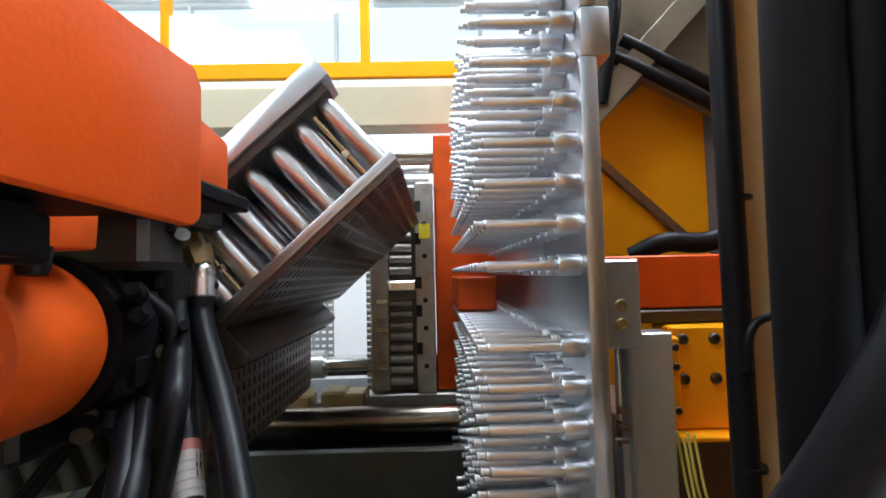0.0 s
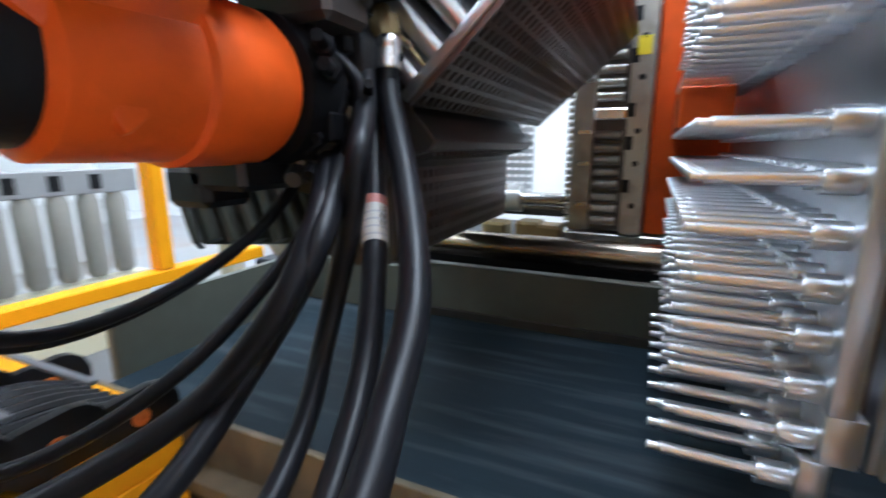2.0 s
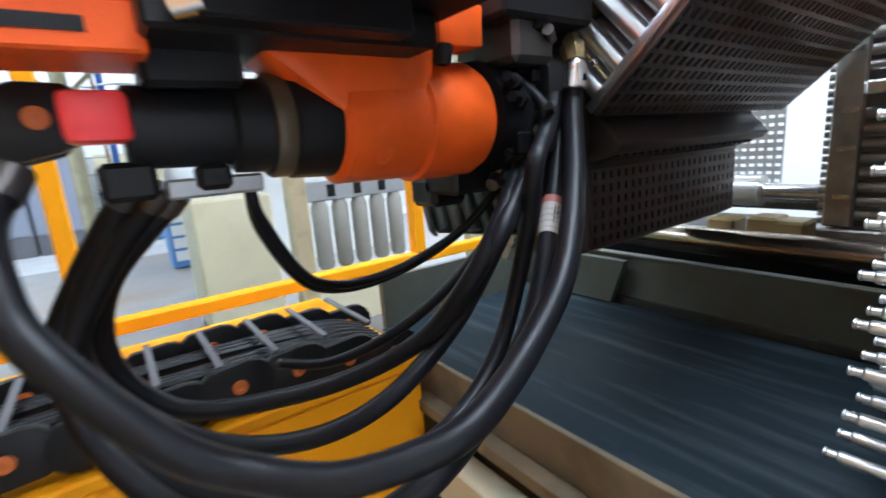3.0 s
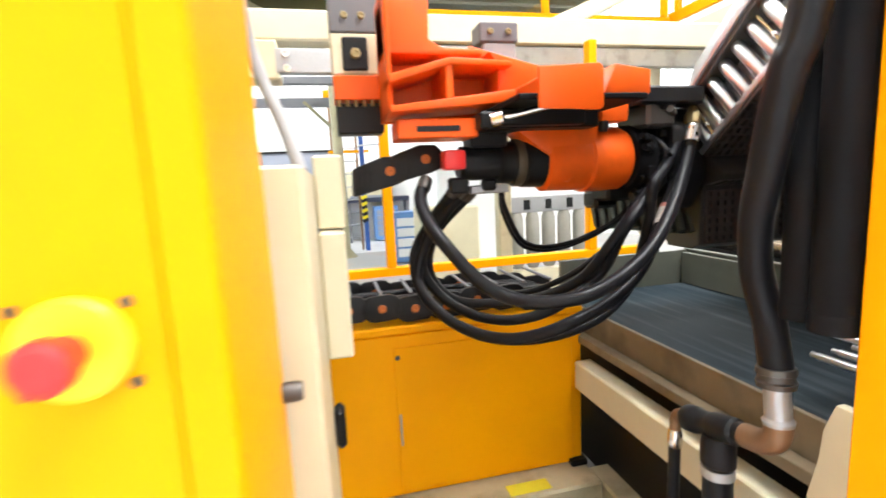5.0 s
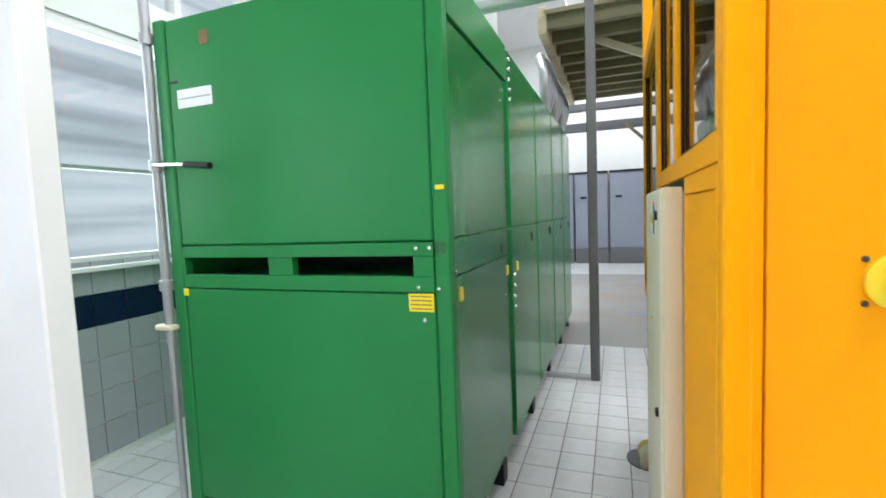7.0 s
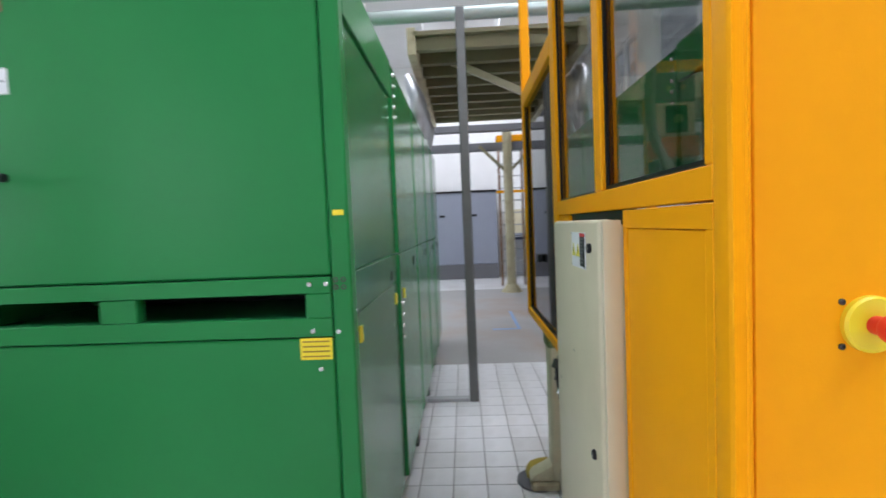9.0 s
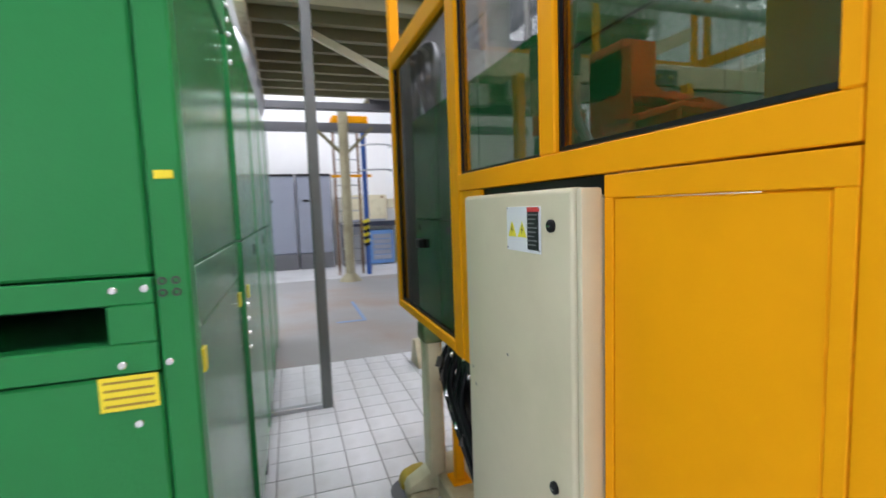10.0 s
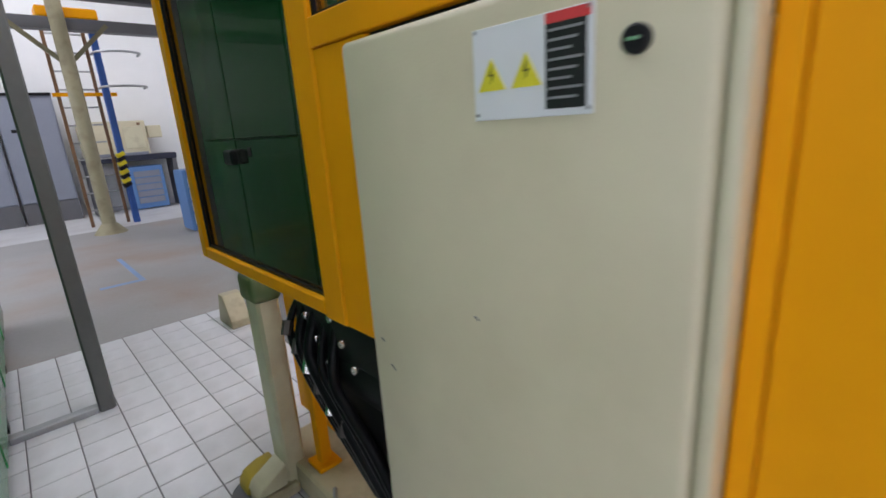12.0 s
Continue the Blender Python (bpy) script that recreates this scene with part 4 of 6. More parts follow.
def perforated(name, o, u, v, n, nu, nv, cell, hole, thick, material, parent, label):
    """A plate of square-holed cells: corner o, along u and v, with thickness along n."""
    bm = bmesh.new()
    o, u, v, n = Vector(o), Vector(u).normalized(), Vector(v).normalized(), Vector(n).normalized()
    grid = {}

    def vert(a, b, c):
        key = (round(a, 5), round(b, 5), c)
        if key not in grid:
            grid[key] = bm.verts.new(o + u * a + v * b + n * (thick if c else 0))
        return grid[key]
    g = (cell - hole) / 2
    for i in range(nu):
        for j in range(nv):
            a, b = i * cell, j * cell
            outer = [(a, b), (a + cell, b), (a + cell, b + cell), (a, b + cell)]
            c0, c1, d0, d1 = a + g * 0.6, a + cell - g * 0.6, b + g, b + cell - g
            inner = [(c0, d0), (c1, d0), (c1, d1), (c0, d1)]
            for k in range(4):
                q = (k + 1) % 4
                for c in (1,):
                    bm.faces.new((vert(*outer[k], c), vert(*outer[q], c), vert(*inner[q], c), vert(*inner[k], c)))
                bm.faces.new((vert(*inner[k], 1), vert(*inner[q], 1), vert(*inner[q], 0), vert(*inner[k], 0)))
    L, M = nu * cell, nv * cell
    rim = [(0, 0), (L, 0), (L, M), (0, M)]
    for k in range(4):
        q = (k + 1) % 4
        bm.faces.new([bm.verts.new(o + u * p + v * w + n * c) for p, w, c in ((*rim[k], 0), (*rim[q], 0), (*rim[q], thick), (*rim[k], thick))])
    return part(name, bm, material, parent, label, smooth=False)


# take-out tool: slanting tube plate on the robot wrist
tool = thing("takeout_tool", (-0.4, 0.8, 1.3), "slanting robot take-out tool with rows of steel tubes", "robot tool")
UX, UZ = 0.739, 0.674          # along the plate, up to the right
NX, NZ = 0.674, -0.739         # out of the plate, down to the right
AX, AZ = -0.415, 1.498         # lower end of the plate


def tp(s, n, y):
    return (AX + UX * s + NX * n, y, AZ + UZ * s + NZ * n)


LEN, DEEP = 0.462, 1.05
perforated("perforated_face", tp(0, 0.0, 0.80), (UX, 0, UZ), (0, 1, 0), (NX, 0, NZ), 14, 32, 0.033, 0.017, 0.012, PERF, tool, "oily dark perforated steel face")
bm = bmesh.new()
prism(bm, [(tp(s, n, 0)[0], tp(s, n, 0)[2]) for s, n in ((-0.004, -0.022), (LEN + 0.004, -0.022), (LEN + 0.004, -0.001), (-0.004, -0.001))], 'y', 0.795, 0.80 + DEEP, 0.002)
part("tube_plate", bm, ALU, tool, "bright aluminium tube plate")
bm = bmesh.new()
prism(bm, [(tp(s, n, 0)[0], tp(s, n, 0)[2]) for s, n in ((0.19, -0.215), (LEN + 0.02, -0.215), (LEN + 0.02, -0.262), (0.18, -0.262), (0.10, -0.225), (0.02, -0.225), (0.02, -0.205), (0.11, -0.205))], 'y', 0.79, 0.90, 0.003)
part("cheek_plate", bm, ALU, tool, "bright bent aluminium cheek plate")
bm = bmesh.new()
prism(bm, [(tp(s, n, 0)[0], tp(s, n, 0)[2]) for s, n in ((0.0, -0.214), (LEN, -0.214), (LEN, -0.196), (0.0, -0.196))], 'y', 0.80, 0.80 + DEEP, 0.002)
part("back_plate", bm, DARK_STEEL, tool)
bm = bmesh.new()
lathe(bm, (0, 0, 0), (NX * 0.174, 0, NZ * 0.174), [(0, 0.016), (0.05, 0.021), (0.2, 0.0225), (0.96, 0.0225), (1, 0.021)], 20)
tube_mesh = finish("steel_tube", bm, TUBE, (0, 0, 0))
for i in range(7):
    for j in range(13):
        p = tp(0.026 + 0.0685 * i, -0.196, 0.835 + 0.078 * j)
        piece("steel_tube", tube_mesh, tool, p)
for i in (0, 5):
    part("vacuum_rod", tube(bmesh.new(), [tp(0.065 + 0.0675 * i, -0.18, 0.82), tp(0.062 + 0.0675 * i, -0.022, 0.82)], 0.005, 8, 4), BRASS, tool)
    part("vacuum_nut", cyl(bmesh.new(), tp(0.064 + 0.0675 * i, -0.09, 0.82), tp(0.063 + 0.0675 * i, -0.075, 0.82), 0.009, seg=6), STEEL, tool)
# lower faces of the tool
bm = bmesh.new()
prism(bm, [(-0.435, 1.480), (-0.410, 1.455), (-0.385, 1.425), (-0.400, 1.405), (-0.470, 1.388), (-0.486, 1.36), (-0.492, 1.16), (-0.53, 1.14), (-0.66, 1.14), (-0.74, 1.26), (-0.64, 1.50), (-0.56, 1.62), (-0.46, 1.56)], 'y', 0.86, 1.69, 0.004)
part("lower_body", bm, DARK_STEEL, tool, "dark ribbed lower body of the tool", smooth=False)
perforated("lower_perforated_face", (-0.489, 0.88, 1.165), (0.01, 0, 1), (0, 1, 0), (1, 0, -0.01), 6, 24, 0.0335, 0.010, 0.008, PERF, tool, "dark perforated lower face")
for i in range(22):
    part("slot_rib", box(bmesh.new(), -0.030, 0.030, -0.006, 0.006, -0.004, 0.004, m=Matrix.Translation((-0.437, 0.90 + 0.034 * i, 1.392)) @ Matrix.Rotation(radians(-14), 4, 'Y')), DARK_STEEL, tool)
for i in range(5):
    part("cooling_tube", cyl(bmesh.new(), (-0.70 - 0.035 * i, 0.86 + 0.02 * i, 1.20 - 0.03 * i), (-0.84 - 0.035 * i, 0.86 + 0.02 * i, 1.34 - 0.03 * i), 0.02, seg=14), GUNMETAL, tool)

back_plate = thing("perforated_screen", (-0.62, 2.2, 1.1), "pale grey perforated steel screen", "screen")
perforated("screen", (-0.80, 2.2, 1.16), (1, 0, 0), (0, 0, 1), (0, -1, 0), 9, 13, 0.033, 0.013, 0.006, GALV, back_plate, "")

# ================= robot =================
robot = thing("robot_arm", (-0.55, 0.2, 1.4), "orange cast robot arm with a black motor and wrist", "robot")
bm = bmesh.new()
box(bm, -0.66, -0.64, -0.30, 0.24, 1.655, 1.86, b=0.006)
prism(bm, [(-0.30, 1.66), (-0.30, 1.68), (0.0, 1.715), (0.25, 1.745), (0.25, 1.715), (0.05, 1.685)], 'x', -0.66, -0.42, 0.006)
prism(bm, [(-0.30, 1.745), (-0.30, 1.77), (-0.11, 1.822), (0.09, 1.812), (0.09, 1.795), (-0.11, 1.80)], 'x', -0.62, -0.42, 0.005)
box(bm, -0.64, -0.43, -0.125, -0.10, 1.69, 1.81, b=0.004)
prism(bm, [(0.06, 1.80), (0.03, 1.855), (0.25, 1.80), (0.27, 1.72), (0.06, 1.70)], 'x', -0.62, -0.47, 0.008)
box(bm, -0.70, -0.46, -0.30, -0.285, 1.66, 2.02, b=0.005)
part("forearm", bm, ORANGE, robot, "ribbed orange forearm casting")
part("upright", prism(bmesh.new(), [(-0.30, 1.85), (-0.30, 2.05), (-0.15, 2.05), (-0.155, 1.895), (-0.11, 1.872), (0.02, 1.868), (0.02, 1.845)], 'x', -0.70, -0.50, 0.008), ORANGE, robot)
part("upper_link", prism(bmesh.new(), [(0.0, 1.84), (0.0, 1.905), (0.27, 1.83), (0.42, 1.83), (0.66, 1.80), (0.66, 1.70), (0.43, 1.70), (0.2, 1.75)], 'x', -0.74, -0.58, 0.010), ORANGE, robot)
part("side_plate", prism(bmesh.new(), [(0.068, 1.63), (0.25, 1.624), (0.262, 1.632), (0.262, 1.738), (0.25, 1.75), (0.068, 1.738)], 'x', -0.198, -0.185, 0.004), ORANGE, robot, "flat orange cover plate")
part("plate_arm", B((-0.60, -0.199, 0.10, 0.25, 1.678, 1.73), b=0.006), ORANGE, robot)
part("wrist_lug", prism(bmesh.new(), [(0.30, 1.676), (0.46, 1.676), (0.46, 1.75), (0.34, 1.765)], 'x', -0.37, -0.25, 0.008), ORANGE, robot)
CX, CZ = -0.57, 1.502
bm = bmesh.new()
lathe(bm, (CX, 0.24, CZ), (CX, 0.56, CZ), [(0, 0.092), (0.03, 0.105), (0.50, 0.108), (0.52, 0.116), (0.93, 0.116), (1, 0.106)], 48)
part("wrist_housing", bm, ORANGE, robot, "round orange wrist housing")
part("cast_web", prism(bmesh.new(), [(0.10, 1.62), (0.26, 1.50), (0.30, 1.42), (0.40, 1.50), (0.44, 1.64), (0.12, 1.66)], 'x', -0.60, -0.475, 0.012), ORANGE, robot)
bm = bmesh.new()
lathe(bm, (CX, -0.06, CZ + 0.005), (CX, 0.245, CZ), [(0, 0.05), (0.02, 0.058), (0.45, 0.060), (0.47, 0.072), (0.62, 0.074), (0.64, 0.080), (0.74, 0.080), (0.76, 0.088), (1, 0.090)], 32)
part("motor", bm, PLASTIC_AND_SHADE, robot, "black servo motor")
bm = bmesh.new()
lathe(bm, (CX, 0.135, CZ), (CX, 0.165, CZ), [(0, 0.081), (0.1, 0.083), (0.9, 0.083), (1, 0.081)], 32)
part("motor_ring", bm, mat("varnished_ring", (0.075, 0.055, 0.03), 0.45), robot)
part("motor_box", B((CX - 0.04, CX + 0.07, -0.03, 0.10, 1.555, 1.64), b=0.008), PLASTIC_AND_SHADE, robot)
part("belt_tray", B((-0.60, -0.392, -0.03, 0.375, 1.602, 1.655), b=0.006), PLASTIC_AND_SHADE, robot, "black cover under the forearm")
part("plate_pad", B((-0.391, -0.345, 0.02, 0.30, 1.606, 1.654), b=0.004), PLASTIC_AND_SHADE, robot)
part("under_cover", B((-0.60, -0.21, 0.02, 0.42, 1.657, 1.674), b=0.003), SHADED_RUBBER, robot, "black rubber underside cover")
part("belt_cover", B((-0.66, -0.53, 0.30, 0.585, 1.655, 1.70), b=0.006), PLASTIC_AND_SHADE, robot)
part("wrist_ear", prism(bmesh.new(), [(0.425, 1.622), (0.525, 1.625), (0.53, 1.70), (0.425, 1.70)], 'x', -0.53, -0.455, 0.006), ORANGE, robot, "orange wrist ear with a black bolt cap")
part("bolt_cap", bolt((-0.464, 0.437, 1.626), (0.0, -0.1, -1), 0.017, 0.034), PLASTIC_AND_SHADE, robot)
part("cap_bracket", B((-0.62, -0.57, 0.02, 0.07, 1.555, 1.61), b=0.006), BRASS, robot)
bm = bmesh.new()
cyl(bm, (-0.36, 0.02, 1.628), (-0.30, 0.15, 1.652), 0.010, seg=14)
cyl(bm, (-0.372, 0.0, 1.624), (-0.355, 0.03, 1.63), 0.021, seg=20)
part("sensor", bm, STEEL, robot, "shiny round sensor on a rod")
bm = bmesh.new()
lathe(bm, (CX, 0.56, CZ), (CX, 0.66, CZ), [(0, 0.095), (0.1, 0.12), (0.9, 0.125), (1, 0.10)], 36)
part("wrist_flange", bm, SHADED_RUBBER, robot, "black wrist flange")
part("wrist_block", B((-0.66, -0.50, 0.66, 0.86, 1.38, 1.64), b=0.02), PLASTIC_AND_SHADE, robot)
part("wrist_cover", B((-0.62, -0.43, 0.585, 0.70, 1.60, 1.722), b=0.012), DARK_STEEL, robot, "dark brown oily wrist cover")
part("adapter", B((-0.52, -0.41, 0.54, 0.80, 1.675, 1.735), b=0.008), PLASTIC_AND_SHADE, robot)
for k in range(9):
    a = 2 * math.pi * k / 9
    part("flange_bolt", bolt((CX + 0.108 * math.cos(a), 0.66, CZ + 0.108 * math.sin(a)), (0, 1, 0), 0.008, 0.012), DARK_STEEL, robot)
for k, (x, y, z) in enumerate(((-0.476, 0.68, 1.655), (-0.435, 0.70, 1.646), (-0.446, 0.68, 1.660), (-0.47, 0.62, 1.69), (-0.43, 0.8, 1.56), (-0.45, 0.72, 1.42), (-0.50, 0.70, 1.36), (-0.42, 0.68, 1.50))):
    part("fitting", cyl(bmesh.new(), (x, y - 0.01, z), (x + 0.02, y - 0.04, z + 0.012), 0.012 if k < 3 else 0.008, seg=12), DARK_STEEL if k < 2 else SHADED_RUBBER, robot)
random.seed(11)
for k in range(26):
    a = 2 * math.pi * k / 26 + random.uniform(-0.1, 0.1)
    r = random.uniform(0.085, 0.135)
    x, z, y = CX + 0.005 + r * math.cos(a), CZ + r * math.sin(a), random.uniform(0.60, 0.70)
    u = random.uniform(0.012, 0.026)
    if k % 3:
        part("hose_nut", lathe(bmesh.new(), (x, y, z), (x + 0.02, y - 0.045, z + 0.02 * math.sin(a)), [(0, u), (0.4, u), (0.45, u * 0.7), (1, u * 0.6)], 6 if k % 2 else 12), SHADED_RUBBER if k % 5 else DARK_STEEL, robot)
    else:
        part("terminal_block", B((x - u, x + u, y - u, y + u, z - u, z + u * 1.4), b=0.005), SHADED_RUBBER, robot)
for k in range(7):
    a = 0.5 + 0.8 * k
    c = [(CX + 0.0 + (0.115 + 0.015 * (k % 2)) * math.cos(a + 0.45 * q), 0.60 + 0.02 * q - 0.01 * k % 3 * 0.01, CZ + (0.115 + 0.02 * (q % 2)) * math.sin(a + 0.45 * q)) for q in range(5)]
    part("cable", tube(bmesh.new(), c, 0.010 + 0.002 * (k % 3), 10, 6), RUBBER, robot)
part("under_box", B((-0.72, -0.62, 0.50, 0.60, 1.315, 1.385), b=0.012), PLASTIC_AND_SHADE, robot)
part("cable_shroud", prism(bmesh.new(), [(-0.70, 1.34), (-0.50, 1.30), (-0.44, 1.42), (-0.45, 1.60), (-0.52, 1.68), (-0.70, 1.66)], 'y', 0.70, 0.84, 0.02), PLASTIC_AND_SHADE, robot, "black cable shroud behind the wrist")
part("lower_bracket", B((-0.66, -0.54, 0.50, 0.62, 1.345, 1.40), b=0.01), PLASTIC_AND_SHADE, robot)
part("valve_strip", B((-0.60, -0.45, -0.28, -0.02, 1.585, 1.645), b=0.004), ORANGE, robot, "orange slotted bracket")
part("slot", B((-0.4515, -0.448, -0.22, -0.08, 1.605, 1.622)), PLASTIC_AND_SHADE, robot)
part("red_cap", B((CX + 0.005, CX + 0.075, -0.125, -0.05, 1.485, 1.55), b=0.010, seg=2), RED, robot, "red plastic connector cap")
part("connector", B((CX - 0.01, CX + 0.03, -0.10, -0.03, 1.405, 1.46), b=0.008), PLASTIC_AND_SHADE, robot)
part("connector", B((CX - 0.01, CX + 0.03, 0.02, 0.07, 1.41, 1.45), b=0.008), PLASTIC_AND_SHADE, robot)
part("cable_bracket", B((-0.60, -0.56, -0.02, 0.12, 1.40, 1.43), b=0.004), GALV, robot)

# slide unit on the beams
slide = thing("linear_slide", (-0.8, -0.37, 1.75), "black and cream linear slide unit with bolts", "slide")
part("carriage", B((-0.90, -0.77, -0.455, -0.285, 1.992, 2.12), b=0.006), GREY_DARK, slide)
part("block", B((-0.90, -0.77, -0.455, -0.285, 1.846, 1.99), b=0.006), CREAM, slide)
part("stopper", B((-0.775, -0.755, -0.415, -0.325, 1.86, 1.975), b=0.006), PLASTIC_AND_SHADE, slide)
part("manifold", B((-0.88, -0.755, -0.455, -0.275, 1.757, 1.842), b=0.004), ORANGE, slide)
for k in range(6):
    part("brass_nipple", cyl(bmesh.new(), (-0.765, -0.44 + 0.03 * k, 1.735), (-0.765, -0.44 + 0.03 * k, 1.757), 0.007, seg=8), BRASS, slide)
part("under_block", B((-0.88, -0.78, -0.45, -0.28, 1.64, 1.75), b=0.005), PLASTIC_AND_SHADE, slide)
part("bolt", bolt((-0.755, -0.37, 1.915), (1, 0, 0), 0.018, 0.02), BRASS, slide)
for y in (-0.40, -0.34):
    part("bolt", bolt((-0.77, y, 2.05), (1, 0, 0), 0.012, 0.012), BRASS, slide)
slide2 = thing("linear_slide", (-0.86, 0.2, 1.9), "black linear slide carriage with two bolts", "slide")
part("carriage", B((-0.95, -0.84, 0.126, 0.29, 1.99, 2.068), b=0.006), GREY_DARK, slide2)
part("foot", B((-0.95, -0.845, 0.14, 0.28, 1.92, 1.988), b=0.004), GREY_PLASTIC, slide2)
for y in (0.17, 0.245):
    part("bolt", bolt((-0.84, y, 2.03), (1, 0, 0), 0.012, 0.012), BRASS, slide2)

beams = thing("portal_frame", (-1.6, 0.8, 1.9), "cream painted hollow-section portal beams", "frame")
part("beam", B((-1.72, -1.58, -0.84, 2.05, 2.20, 2.35), b=0.010), CREAM, beams)
part("beam", B((-2.6, 1.3, 2.13, 2.27, 2.305, 2.515), b=0.010), CREAM, beams)
part("rail", B((-1.66, -1.60, -0.2, 2.05, 2.09, 2.195), b=0.004), GUNMETAL, beams)
part("block", B((-1.72, -1.54, -0.86, -0.70, 2.0, 2.19), b=0.008), CREAM, beams)
part("slide_rail", B((-1.60, -1.54, -0.72, -0.35, 2.03, 2.15), b=0.004), GALV, beams)
for z in (2.05, 2.12):
    part("bolt", bolt((-1.54, -0.66, z), (1, 0, 0), 0.02, 0.02), STEEL, beams)
part("column", B((-2.35, -2.25, 0.70, 0.80, 0.0, 2.2), b=0.008), CREAM_DIRTY, beams)
part("column", B((-2.6, -2.5, 2.14, 2.26, 0.0, 2.3), b=0.008), CREAM_DIRTY, beams)
part("column", B((1.2, 1.3, 2.14, 2.26, 0.0, 2.3), b=0.008), CREAM_DIRTY, beams)
part("gusset", prism(bmesh.new(), [(1.2, 2.52), (2.1, 2.9), (2.1, 3.02), (1.2, 2.64)], 'x', -2.6, -2.5, 0.004), CREAM, beams)

# e-chains
link_bm = bmesh.new()
prism(link_bm, [(0.056 * math.cos(a) - (0.03 if math.cos(a) < 0 else -0.03), 0.056 * math.sin(a)) for a in [2 * math.pi * (k + 0.5) / 14 for k in range(14)]], 'x', -0.012, 0.012, 0.003)
LINK = finish("link", link_bm, PLASTIC_AND_SHADE, (0, 0, 0))
dot_bm = bmesh.new()
lathe(dot_bm, (0, 0, 0), (0.006, 0, 0), [(0, 0.017), (0.8, 0.017), (1, 0.013), (1.0, 0.007), (0.2, 0.006)], 16)
DOT = finish("plug", dot_bm, ORANGE_DOT, (0, 0, 0))
chain = thing("energy_chain", (-1.0, 0.0, 0.84), "black plastic cable chain with orange plugs on the yellow box", "cable chain")
for row, x in ((0, -0.855), (1, -1.16)):
    for k in range(9):
        y = -0.60 + 0.135 * k
        z = 0.945 + 0.010 * math.sin(k * 1.3) - (0.0 if k < 6 else 0.012 * (k - 5))
        lk = piece("link", LINK, chain, (x, y, z))
        d = piece("plug", DOT, lk, (x + 0.012, y, z))
    part("side_band", tube(bmesh.new(), [(x - 0.01, -0.68, 0.93), (x - 0.01, 0.1, 0.925), (x - 0.01, 0.5, 0.90)], 0.022, 8, 6), PLASTIC_AND_SHADE, chain)
for k in range(9):
    y = -0.58 + 0.125 * k
    part("cross_bar", B((-1.16, -0.86, y - 0.008, y + 0.008, 0.995, 1.004), b=0.002), GREY_DARK, chain)
for k in range(7):
    part("cable", tube(bmesh.new(), [(-1.12 + 0.038 * k, -0.66, 0.945), (-1.12 + 0.038 * k, -0.1, 0.95 + 0.008 * (k % 3)), (-1.12 + 0.038 * k, 0.35, 0.94), (-1.10 + 0.03 * k, 0.50, 0.90)], 0.014, 8, 6), RUBBER, chain)
chain2 = thing("energy_chain", (-0.68, -0.3, 1.45), "black plastic cable chain with orange plugs hanging at the slide", "cable chain")
for y0, z0 in ((-0.285, 1.495), (-0.155, 1.532)):
    side = prism(bmesh.new(), [(y0 - 0.13, z0 - 0.085), (y0 - 0.125, z0 + 0.015), (y0 - 0.02, z0 + 0.052), (y0 + 0.04, z0 + 0.05), (y0 + 0.075, z0 + 0.015), (y0 + 0.07, z0 - 0.03), (y0 + 0.02, z0 - 0.05)], 'x', -0.70, -0.665 + 0.004 * (y0 > -0.2), 0.006)
    lk = part("link", side, PLASTIC_AND_SHADE, chain2)
    piece("plug", DOT, lk, (-0.664 + 0.004 * (y0 > -0.2), y0, z0))
    for k in range(3):
        part("rib", B((-0.668, -0.660, y0 - 0.115 + 0.018 * k, y0 - 0.107 + 0.018 * k, z0 - 0.05, z0 + 0.005), b=0.001), PLASTIC_AND_SHADE, lk)
for y0, z0 in ((-0.285, 1.495), (-0.155, 1.532)):
    part("far_link", prism(bmesh.new(), [(y0 - 0.13, z0 - 0.085), (y0 - 0.125, z0 + 0.015), (y0 + 0.04, z0 + 0.05), (y0 + 0.075, z0 + 0.015), (y0 + 0.02, z0 - 0.05)], 'x', -0.84, -0.81, 0.006), PLASTIC_AND_SHADE, chain2)

ybox = thing("yellow_cabinet", (-1.1, 0.0, 0.12), "yellow sheet-steel base cabinet with a scuffed door", "cabinet")
part("body", B((-1.6, -0.826, -0.62, 0.55, 0.125, 0.84), b=0.008), YELLOW, ybox)
part("top_fold", B((-1.6, -0.818, -0.62, 0.555, 0.842, 0.875), b=0.006), YELLOW, ybox)
part("door", B((-0.826, -0.818, -0.30, 0.50, 0.15, 0.785), b=0.003), YELLOW, ybox)
part("handle_slot", B((-0.818, -0.814, -0.292, -0.284, 0.36, 0.50), b=0.001), GREY_PLASTIC, ybox)
part("screw", bolt((-0.818, -0.285, 0.745), (1, 0, 0), 0.010, 0.005), DARK_STEEL, ybox)
part("foot", B((-0.86, -0.79, 0.48, 0.56, 0.12, 0.15), b=0.006), PLASTIC_AND_SHADE, ybox)
solo("paint_patch", B((-0.76, -0.69, 0.14, 0.33, 0.12, 0.1215)), YEL_INK, (-0.7, 0.2, 0.12), "spilled yellow paint on the cream base", "paint")

box1 = thing("junction_box", (-0.1, -0.5, 1.0), "cream plastic cable duct box beside the cabinet", "junction box")
part("upper", B((-0.38, -0.24, -0.534, -0.462, 1.34, 1.53), b=0.006), CREAM, box1)
part("lower", B((-0.38, -0.20, -0.534, -0.468, 1.00, 1.335), b=0.006), CREAM, box1)
